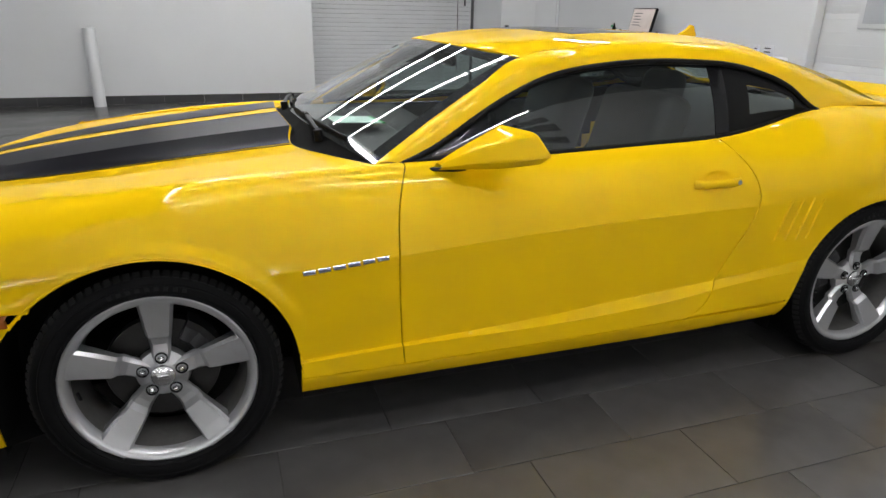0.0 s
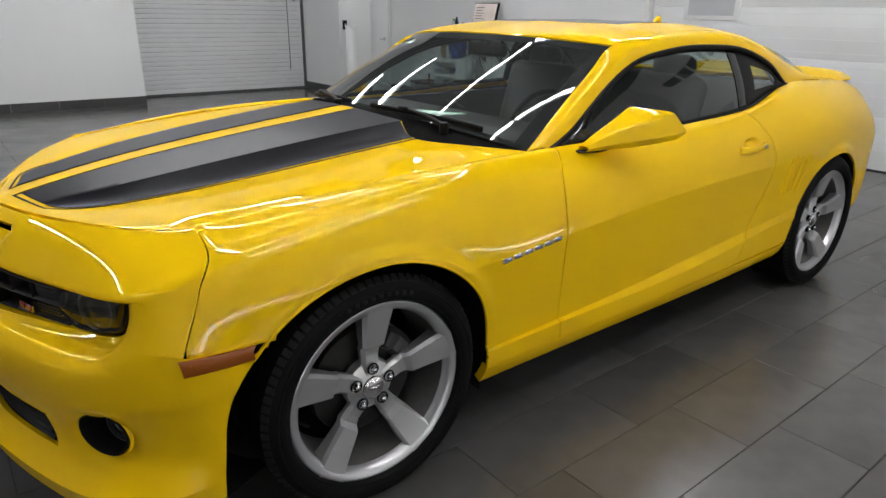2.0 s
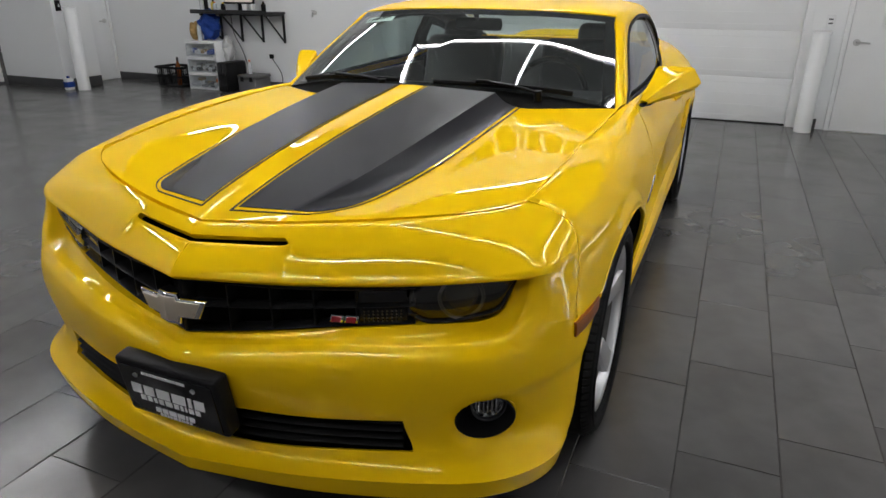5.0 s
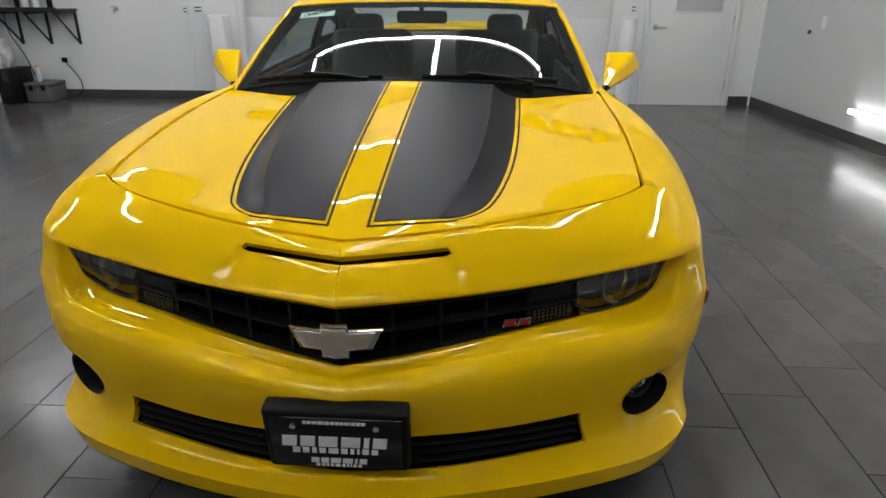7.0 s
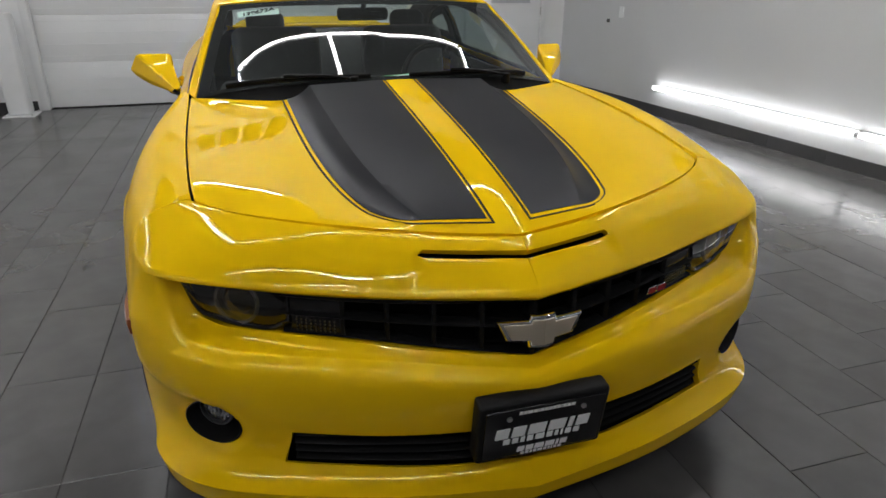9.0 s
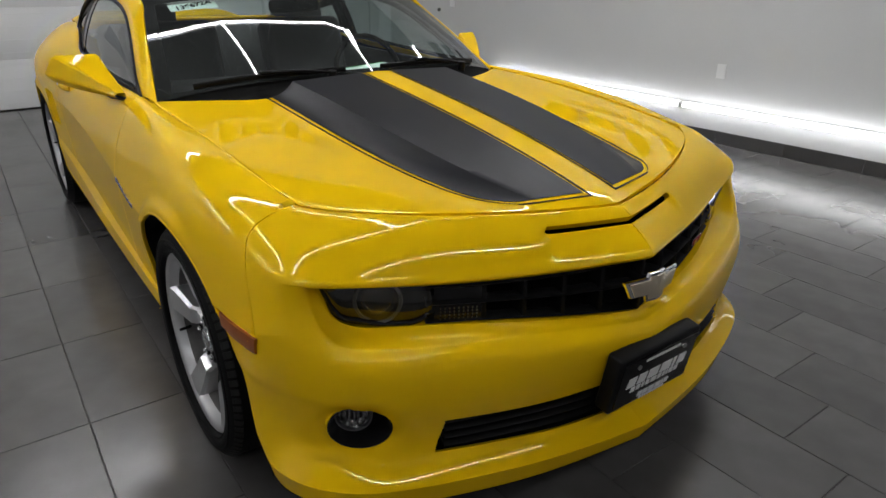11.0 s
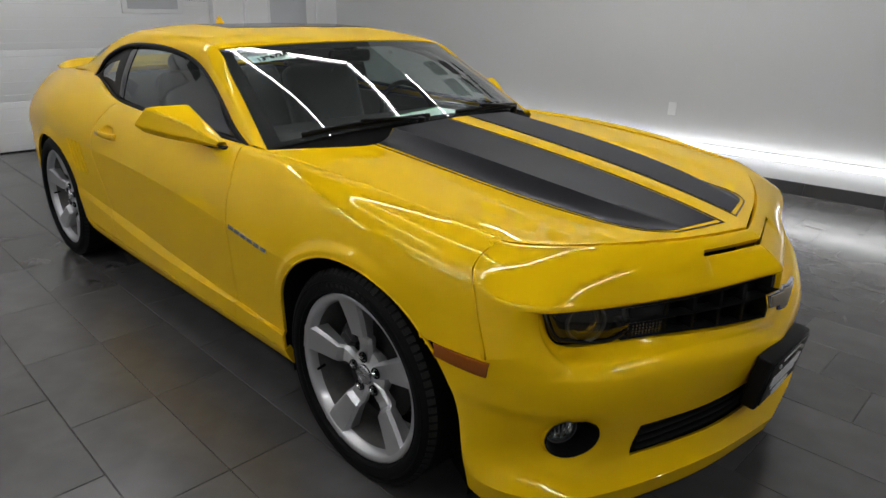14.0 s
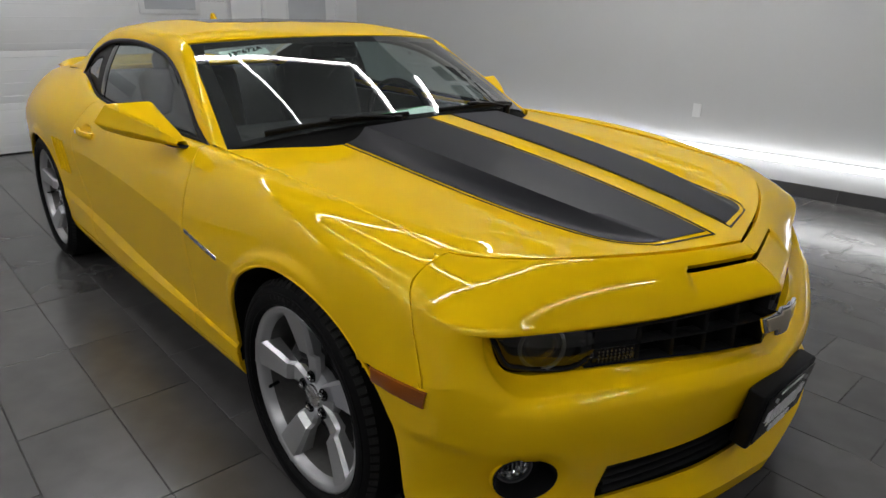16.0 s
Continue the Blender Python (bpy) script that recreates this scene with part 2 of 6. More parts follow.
def across(x, y, s):
    """The same for a stack of lines y, whole rows at once."""
    flat = y.reshape(len(x), -1)
    return np.stack([hermite(x, flat[:, i], s) for i in range(flat.shape[1])], 1).reshape(len(s), *y.shape[1:])


def fair(g, amount, pins=(), axis=0, order=3):
    """Irons the waves out of a grid along one axis; the ends and the rows in pins stay where they are."""
    a = np.moveaxis(np.array(g, float), axis, 0)
    n = len(a)
    w = np.ones(n)
    w[[0, n - 1, *pins]] = 1e6
    d = np.diff(np.eye(n), order, axis=0)
    flat = np.linalg.solve(np.diag(w) + amount * d.T @ d, w[:, None] * a.reshape(n, -1))
    return np.moveaxis(flat.reshape(a.shape), 0, axis)


def fair_between(g, amount, cuts, axis=0, order=3):
    """The same, piece by piece between creases."""
    a = np.moveaxis(np.array(g, float), axis, 0).copy()
    ends = [0, *cuts, len(a) - 1]
    for p, q in zip(ends[:-1], ends[1:]):
        if q - p > 4:
            a[p:q + 1] = fair(a[p:q + 1], amount, order=order)
    return np.moveaxis(a, 0, axis)


def grid_faces(nu, nv, closed_u=False):
    f = []
    for i in range(nu if closed_u else nu - 1):
        for j in range(nv - 1):
            a, b = i * nv + j, ((i + 1) % nu) * nv + j
            f.append((a, b, b + 1, a + 1))
    return f


def loft(lines, steps, hard=()):
    """A grid across lines of equal count: rows of points; between neighbouring lines `steps` rows, smooth but at the lines listed in hard."""
    a = np.array(lines, float)
    cuts = [0] + sorted(hard) + [len(a) - 1]
    rows = []
    for c0, c1 in zip(cuts[:-1], cuts[1:]):
        seg = a[c0:c1 + 1]
        gap = np.linalg.norm(np.diff(seg, axis=0), axis=2).mean(1) ** 0.75 + 1e-9
        d = np.concatenate([[0], np.cumsum(gap)])
        at = np.concatenate([d[k] + (d[k + 1] - d[k]) * np.arange(steps) / steps for k in range(len(gap))] + [[d[-1]]])
        g = across(d, seg, at)
        rows.append(g if not rows else g[1:])
    return np.concatenate(rows)


def normals(v, f):
    v = np.asarray(v, float)
    n = np.zeros_like(v)
    for q in f:
        p = v[list(q)]
        c = np.cross(p[1] - p[0], p[-1] - p[0]) if len(q) == 3 else np.cross(p[2] - p[0], p[3] - p[1])
        for i in q:
            n[i] += c
    return n / np.maximum(1e-12, np.linalg.norm(n, axis=1))[:, None]


def shell(grid, flange=0.014, edge=0.0012, keep=None, snap=None, flip=None, side=1, mask=None, core=(1.4, 0, 0.55), fold=None):
    """A panel from a grid of points: faces for which keep(centre) fails are left out, the open border is drawn to snap(p),
    rounded by edge and folded inwards by flange. mask(i, j) leaves out cells of the grid; faces turn away from core.
    side -1 mirrors the panel to the other side of the car."""
    g = np.array(grid, float)
    nu, nv = g.shape[:2]
    v = g.reshape(-1, 3)
    f = grid_faces(nu, nv)
    if mask is not None:
        f = [q for q in f if mask(q[0] // nv, q[0] % nv)]
    if flip is None:
        n = normals(v, f)
        flip = float(((v - np.array(core)) * n).sum()) < 0
    if flip:
        f = [q[::-1] for q in f]
    if keep is not None:
        ok = [keep(v[list(q)].mean(0)) for q in f]
        f = [q for q, k in zip(f, ok) if k]
    used = sorted({i for q in f for i in q})
    at = {i: k for k, i in enumerate(used)}
    v = v[used].copy()
    f = [tuple(at[i] for i in q) for q in f]
    count = {}
    for q in f:
        for a, b in zip(q, q[1:] + q[:1]):
            count[(min(a, b), max(a, b))] = count.get((min(a, b), max(a, b)), 0) + 1
    rim = [(a, b) for q in f for a, b in zip(q, q[1:] + q[:1]) if count[(min(a, b), max(a, b))] == 1]
    if snap is not None:
        for i in {i for e in rim for i in e}:
            v[i] = snap(v[i])
    n = normals(v, f)
    if flange:
        if fold is not None:
            rim = [e for e in rim if fold(v[e[0]]) or fold(v[e[1]])]
        ids = sorted({i for e in rim for i in e})
        v2 = []
        low = {}
        for i in ids:
            low[i] = len(v) + len(v2)
            v2.append(v[i] - n[i] * flange)
            if fold is None or fold(v[i]):
                v[i] = v[i] - n[i] * edge
        v = np.concatenate([v, np.array(v2)])
        f = f + [(b, a, low[a], low[b]) for a, b in rim]
    if side < 0:
        v = v * [1, -1, 1]
        f = [q[::-1] for q in f]
    return v, f


def tube(points, r, sides=8, closed=False, flat=None, side=1):
    """A bar along points. flat: (along, across) radii with the across one kept level."""
    p = np.array(points, float)
    n = len(p)
    t = np.gradient(p, axis=0)
    if closed:
        t = np.roll(p, -1, 0) - np.roll(p, 1, 0)
    t /= np.linalg.norm(t, axis=1)[:, None]
    up = np.array([0, 0, 1.0])
    v = []
    for i in range(n):
        a = np.cross(t[i], up)
        a = a / np.linalg.norm(a) if np.linalg.norm(a) > 1e-6 else np.array([1.0, 0, 0])
        b = np.cross(a, t[i])
        for k in range(sides):
            w = 2 * math.pi * k / sides
            ra, rb = flat or (r, r)
            v.append(p[i] + a * ra * math.cos(w) + b * rb * math.sin(w))
    f = []
    for i in range(n if closed else n - 1):
        for k in range(sides):
            a, b = i * sides + k, ((i + 1) % n) * sides + k
            c, d = ((i + 1) % n) * sides + (k + 1) % sides, i * sides + (k + 1) % sides
            f.append((a, d, c, b))
    if not closed:
        f += [tuple(range(sides))[::-1] if False else tuple(range(sides)), tuple(range((n - 1) * sides, n * sides))[::-1]]
    v = np.array(v)
    if side < 0:
        v = v * [1, -1, 1]
        f = [q[::-1] for q in f]
    return v, f


def lathe(profile, segments=96, axis="y", closed=False):
    """Turns (radius, offset) pairs round the y axis."""
    v, f = [], []
    m = len(profile)
    for i in range(segments):
        w = 2 * math.pi * i / segments
        for r, o in profile:
            v.append((r * math.cos(w), o, r * math.sin(w)))
    for i in range(segments):
        for j in range(m if closed else m - 1):
            a, b = i * m + j, ((i + 1) % segments) * m + j
            c, d = ((i + 1) % segments) * m + (j + 1) % m, i * m + (j + 1) % m
            f.append((a, b, c, d))
    return v, f


def prism(outline, lift, frame_of, bevel=0.0):
    """A flat plate: outline (u, v) pairs, thickness lift, placed by the 4x4 frame_of."""
    bm = bmesh.new()
    vs = [bm.verts.new(frame_of @ Vector((u, v, 0))) for u, v in outline]
    face = bm.faces.new(vs)
    n = (frame_of.to_3x3() @ Vector((0, 0, 1))).normalized()
    made = bmesh.ops.extrude_face_region(bm, geom=[face])
    top = [g for g in made["geom"] if isinstance(g, bmesh.types.BMVert)]
    bmesh.ops.translate(bm, verts=top, vec=n * lift)
    bmesh.ops.recalc_face_normals(bm, faces=bm.faces)
    if bevel:
        edges = [e for e in bm.edges if all(v in top for v in e.verts)]
        bmesh.ops.bevel(bm, geom=edges, offset=bevel, segments=2, affect="EDGES", profile=0.5)
    return bm

# ================= the room =================
XB, YR, YF, XF, ZC = 6.2, 9.3, -4.1, -6.5, 4.6   # rear wall, roller door wall, lamp wall, wall behind the camera, ceiling

floor_bed = setting("floor", box(XF - .2, 7.2, -5.2, YR + .3, -.10, -.004), GROUT, "dark grout bed under the grey floor tiles", "floor")
# the lamp wall runs at a slight angle
A, B = Vector((XB + .3, -3.57, 0)), Vector((XF, -4.62, 0))


def slab(p, q, thick, z0, z1, into=None):
    """An upright slab from p to q, its face on that line and its thickness to the right of the way."""
    bm = into or bmesh.new()
    d = (q - p).normalized()
    n = Vector((d.y, -d.x, 0)) * thick
    vs = [bm.verts.new((c.x, c.y, z)) for z in (z0, z1) for c in (p, q, q + n, p + n)]
    for f in ((0, 1, 2, 3), (7, 6, 5, 4), (0, 4, 5, 1), (1, 5, 6, 2), (2, 6, 7, 3), (3, 7, 4, 0)):
        bm.faces.new([vs[i] for i in f])
    bmesh.ops.recalc_face_normals(bm, faces=bm.faces)
    return bm


setting("wall_west", slab(B, A, .2, 0, ZC), WALL_GREY, "smooth pale grey painted wall with a low light tube", "wall")
# rear wall with the opening of the overhead door
bm = box(XB, XB + .3, -3.8, -1.90, 0, ZC)
box(XB, XB + .3, 2.78, 8.4, 0, ZC, into=bm)
box(XB, XB + .3, -1.90, 2.78, 3.0, ZC, into=bm)
setting("wall_south", bm, WALL, "white painted rear wall with a wide door opening", "wall")
setting("wall_east", box(XF, 1.80, 8.42, 8.62, 0, ZC), WALL, "white painted partition wall ending beside the roller door", "wall")
bm = box(1.70, 4.95, YR + .05, YR + .25, 3.0, ZC)
box(1.60, 1.80, 8.62, YR + .2, 0, ZC, into=bm)
setting("wall_return", bm, WALL, "white wall above and beside the roller door", "wall")
setting("wall_pier", box(4.95, 5.58, 7.98, YR + .2, 0, ZC), WALL, "white painted wall pier beside the roller door", "wall")
setting("wall_recess", box(5.58, XB + .3, 8.30, 8.5, 0, ZC), WALL, "white wall with a flush door", "wall")
# unseen closing wall, added dark to dim reflections in the bumper
setting("wall_north", box(XF - .2, XF, -5.0, 8.6, 0, ZC), WALL_UNSEEN, "unseen wall closing the hall, darkened to dim reflections", "wall")
bm = box(XF - .2, 7.0, -5.0, YR + .3, ZC, ZC + .15)
setting("ceiling", bm, CEILING, "dark painted ceiling with rows of light tubes", "ceiling")

# overhead sectional door in the rear wall
door = thing("overhead_door", "white ribbed sectional overhead door with a small window", "door")
for i in range(6):
    z0 = .004 + .5 * i
    panel = part("panel", box(XB + .12, XB + .17, -1.90, 2.78, z0, z0 + .4985, .002), DOOR_WHITE, door)
    for j in range(4):
        z = z0 + .06 + .125 * j
        part("rib", box(XB + .1186, XB + .125, -1.88, 2.76, z, z + .012, .004), DOOR_WHITE, panel)
for y in (-1.16, 1.94):
    window = part("window_frame", box(XB + .098, XB + .122, y - .34, y + .34, 1.36, 1.80, .008), DOOR_WHITE, door)
    part("pane", box(XB + .092, XB + .10, y - .28, y + .28, 1.41, 1.75, .003), WINDOW_FROST, window)
part("door_seal", box(XB + .10, XB + .18, -1.90, 2.78, .001, .012), BLACK, door)

# ---- ceiling light tubes, with added fill rows ----
def ceiling_tube(p, q, glow=None, label="long white ceiling light tube; outer rows hold added fill tubes"):
    p, q = Vector(p), Vector(q)
    lamp = thing("ceiling_light", label, "light tube", "ceiling light tubes")
    d = (q - p)
    part("tube", rod(p, q, .024, 16), glow or TUBE_LIGHT, lamp)
    up = Vector((0, 0, .05))
    s = d.normalized().cross(Vector((0, 0, 1))) * .03
    bm = bmesh.new()
    vs = [bm.verts.new(c + o) for o in (up * .8, up * 1.4) for c in (p - s, p + s, q + s, q - s)]
    for f in ((3, 2, 1, 0), (4, 5, 6, 7), (0, 1, 5, 4), (1, 2, 6, 5), (2, 3, 7, 6), (3, 0, 4, 7)):
        bm.faces.new([vs[i] for i in f])
    bmesh.ops.recalc_face_normals(bm, faces=bm.faces)
    part("housing", bm, DOOR_WHITE, lamp)
    for k in (.12, .88):
        c = p + d * k
        part("hanger", rod(c + up, Vector((c.x, c.y, ZC)), .006, 8), STEEL, lamp)
    return lamp


ZL = 3.8
XA, XE = -.45, 2.65
ROWS = (-1.85, 0.0, 1.85)
# the row at 5.75 is added to brighten that flank
for y in (-3.0,) + ROWS + (3.85, 5.75):
    glow = TUBE_LIGHT if y in ROWS else TUBE_FILL
    ceiling_tube((XA + .04, y, ZL), (1.08, y, ZL), glow)
    ceiling_tube((1.12, y, ZL), (XE - .04, y, ZL), glow)
for x in (XA, XE):
    for y0, y1 in ((-1.82, -.62), (-.60, .60), (.62, 1.82)):
        ceiling_tube((x, y0, ZL), (x, y1, ZL))

# the two runs beyond y 1.85 are added fill
for y0, y1 in ((-1.85, 0.0), (0.0, 1.85), (1.95, 3.85), (3.9, 5.75)):
    ceiling_tube((-3.55, y0 + .03, ZL), (-3.55, y1 - .03, ZL), TUBE_FILL)

# extra tubes added to brighten the rear of the hall
for y0, y1 in ((0.1, 1.9), (3.9, 5.7)):
    ceiling_tube((4.75, y0, ZL), (4.75, y1, ZL), TUBE_FILL)

# low tube along the grey wall
d = (B - A).normalized()
n = Vector((-d.y, d.x, 0)) * -1
for i in range(3):
    p = A + d * (2.35 + 2.46 * i) + n * .05
    q = A + d * (2.35 + 2.46 * i + 2.44) + n * .05
    lamp = thing("wall_light", "glowing white tube fixed low along the grey wall", "light tube", "wall light tubes")
    up = Vector((0, 0, .30))
    part("tube", rod(p + up, q + up, .022, 16), WALL_TUBE, lamp)
    bm = slab(q - n * .05 + n * .02, p - n * .05 + n * .02, .02, .275, .325)
    part("housing", bm, DOOR_WHITE, lamp)
    for c in (p, q):
        e = d * .012
        part("end_cap", rod(c + up - e, c + up + e, .025, 16), DOOR_WHITE, lamp)

# ================= the yellow coupe =================
# x runs from the nose (negative) to the tail, front axle at 0; y is the half width; z is up
car = thing("car", "glossy yellow two-door coupe with twin black bonnet stripes, parked", "car")
AXLE_REAR, HUB = 2.848, 0.358

# feature lines of the flank: rows of x, half width, height
SILL_LOW = [(-.5, .900, .200), (.42, .908, .219), (1.2, .917, .226), (2.4, .917, .238), (3.3, .88, .28), (3.6, .82, .30), (3.88, .66, .33)]
SILL_TOP = [(-.5, .925, .280), (.42, .944, .288), (1.2, .954, .293), (1.9, .954, .300), (2.4, .957, .31), (3.3, .92, .36), (3.6, .85, .37), (3.88, .68, .38)]
BAND_TOP = [(-.5, .938, .335), (.42, .949, .352), (.78, .953, .364), (1.16, .952, .363), (1.4, .952, .368), (1.64, .952, .378), (1.89, .952, .398), (2.1, .955, .425), (2.5, .966, .46), (3.3, .93, .45), (3.6, .86, .45), (3.88, .69, .45)]
LOW_CREASE = [(-.5, .940, .38), (.42, .940, .358), (.78, .937, .370), (1.05, .934, .379), (1.28, .932, .391), (1.75, .932, .426), (2.06, .939, .452), (2.3, .950, .478), (2.5, .962, .505), (3.3, .935, .5), (3.6, .86, .5), (3.88, .69, .5)]
WAIST = [(-.5, .936, .62), (-.35, .955, .64), (-.2, .968, .66), (.1, .976, .675), (.45, .976, .685), (.76, .964, .70), (1.13, .953, .72), (1.57, .946, .738), (2.1, .950, .75), (2.5, .968, .76), (2.85, .972, .77), (3.3, .935, .76), (3.6, .865, .75), (3.88, .69, .74)]
SHOULDER = [(-.5, .912, .745), (-.35, .938, .770), (-.2, .955, .79), (.1, .961, .815), (.45, .943, .83), (.76, .928, .84), (1.13, .916, .85), (1.57, .912, .86), (2.1, .916, .88), (2.5, .930, .91), (2.85, .930, .93), (3.3, .885, .91), (3.6, .81, .89), (3.88, .67, .86)]
UPPER = [(-.5, .862, .842), (-.4, .869, .862), (-.2, .881, .899), (.1, .886, .937), (.45, .868, .959), (.76, .852, .960), (1.29, .853, .955), (2.1, .845, .985), (2.5, .80, 1.045), (2.85, .78, 1.06), (3.3, .735, 1.045), (3.6, .685, 1.02), (3.88, .60, .97)]
BELT = [(-.5, .752, .887), (-.413, .760, .896), (-.2, .775, .919), (.1, .790, .947), (.45, .800, .960), (.76, .810, .968), (1.29, .828, .972), (1.7, .825, .988), (2.12, .807, 1.003), (2.4, .765, 1.045), (2.64, .72, 1.085), (2.9, .70, 1.085), (3.3, .66, 1.068), (3.6, .62, 1.04), (3.88, .56, .985)]
FLANK = [SILL_LOW, SILL_TOP, BAND_TOP, LOW_CREASE, WAIST, SHOULDER, UPPER, BELT]


def lines_at(x):
    """Half width and height of every feature line at the places x: lines by places by 2."""
    x = np.atleast_1d(np.asarray(x, float))
    f = np.clip((x + .6) / .005, 0, FLANK_TABLE.shape[1] - 2.001)
    i = f.astype(int)
    w = (f - i)[None, :, None]
    return FLANK_TABLE[:, i] * (1 - w) + FLANK_TABLE[:, i + 1] * w


FLANK_V = np.array([0, .06, .125, .165, .45, .58, .69, .76])   # how far apart the lines lie up the flank
FLANK_X = np.arange(-.6, 4.01, .005)
FLANK_TABLE = np.array([[hermite(np.array(k)[:, 0], np.array(k)[:, 1], FLANK_X), hermite(np.array(k)[:, 0], np.array(k)[:, 2], FLANK_X)] for k in FLANK]).transpose(0, 2, 1)
FLANK_TABLE = fair(FLANK_TABLE, 2e7, axis=1)


def flank_points(x, v, hard):
    """The flank at the places x and at v between its feature lines (0 is the first, 1 the second and so on)."""
    x = np.atleast_1d(np.asarray(x, float))
    p = lines_at(x)
    cuts = [0] + sorted(hard) + [len(FLANK) - 1]
    for a, b in zip(cuts[:-1], cuts[1:]):
        if v <= b or b == cuts[-1]:
            yz = across(FLANK_V[a:b + 1], p[a:b + 1], [float(np.interp(v, np.arange(len(FLANK)), FLANK_V))])[0]
            return np.column_stack([x, yz])


def flank_point(x, v, hard):
    return flank_points([x], v, hard)[0]


def flank_grid(x_from, x_to, v0, v1, nx, nv, hard=(1, 2, 3, 4)):
    """Part of the flank between two seams, each a function of height."""
    rows = np.linspace(v0, v1, nv)
    crease = [c + o for c in hard if v0 < c < v1 for o in (-.02, 0, .02)]
    rows = np.array(sorted([v for v in rows if all(abs(v - c) > .035 for c in hard)] + crease))
    g = np.zeros((nx, len(rows), 3))
    for j, v in enumerate(rows):
        za, zb = 0.6, 0.6
        for _ in range(4):
            xa, xb = x_from(za), x_to(zb)
            za, zb = flank_point(xa, v, hard)[2], flank_point(xb, v, hard)[2]
        g[:, j] = flank_points(np.linspace(xa, xb, nx), v, hard)
    return g


def seam(*knots):
    k = np.array(knots, float)
    return lambda z: float(hermite(k[:, 0], k[:, 1], [min(max(z, k[0, 0]), k[-1, 0])])[0])


FENDER_FRONT = seam((.60, -.535), (.643, -.520), (.70, -.497), (.76, -.474), (.81, -.452), (.85, -.424), (.894, -.413))
DOOR_FRONT = seam((.295, .771), (.476, .760), (.64, .753), (.757, .753), (.886, .772), (.966, .802))
DOOR_REAR = seam((.295, 1.90), (.33, 1.972), (.374, 2.015), (.456, 2.05), (.6, 2.126), (.757, 2.193), (.826, 2.188), (.894, 2.157), (.96, 2.10), (1.003, 2.055))

# wheel openings: angle in degrees from straight back, and radius
ARCH_FRONT = [(-40, .50), (-18, .442), (0, .424), (30, .419), (60, .413), (90, .411), (115, .413), (135, .424), (155, .440), (170, .450), (196, .476), (215, .53)]
ARCH_REAR = [(-40, .45), (-15, .42), (0, .40), (30, .388), (60, .385), (90, .387), (120, .385), (150, .385), (180, .400), (195, .44), (215, .52)]


def arch_radius(knots, dx, dz):
    w = math.degrees(math.atan2(dz, dx))
    if w < -60:
        w += 360
    k = np.array(knots, float)
    return float(hermite(k[:, 0], k[:, 1], [min(max(w, k[0, 0]), k[-1, 0])])[0])


def outside_arch(p, x0, knots):
    dx, dz = p[0] - x0, p[2] - HUB
    return math.hypot(dx, dz) > arch_radius(knots, dx, dz)


def to_arch(p, x0, knots, reach=0.035):
    dx, dz = p[0] - x0, p[2] - HUB
    r, want = math.hypot(dx, dz), arch_radius(knots, dx, dz)
    if abs(r - want) < reach:
        return np.array([x0 + dx * want / r, p[1], HUB + dz * want / r])
    return p


def arch_line(x0, knots, w0, w1, n, inset=0.0, shrink=0.0):
    """Points along a wheel opening on the flank."""
    out = []
    for w in np.linspace(radians(w0), radians(w1), n):
        r = arch_radius(knots, math.cos(w), math.sin(w)) - shrink
        x, z = x0 + r * math.cos(w), HUB + r * math.sin(w)
        y = flank_y(x, z) + flare(x, z, x0, knots) - inset
        out.append((x, y, z))
    return out


def flank_y(x, z):
    p = np.array([flank_point(x, v, (1, 2, 3, 4)) for v in np.linspace(0, 7, 57)])
    return float(np.interp(z, p[:, 2], p[:, 1]))


def flare(x, z, x0, knots):
    """How far the raised border of a wheel opening stands proud."""
    dx, dz = x - x0, z - HUB
    t = (math.hypot(dx, dz) - arch_radius(knots, dx, dz)) / .055
    turn = math.degrees(math.atan2(dz, dx))
    fade = min(1.0, max(0.0, (z - .40) / .22)) * min(1.0, max(0.0, (128 - turn) / 40))
    fade = fade * fade * (3 - 2 * fade)
    k = min(1.0, max(0.0, (t - .35) / .65))
    return .013 * fade * (1 - k) ** 2 * (1 + .6 * k)


def flared(g, x0, knots):
    for q in g.reshape(-1, 3):
        q[1] += flare(q[0], q[2], x0, knots)
    return g


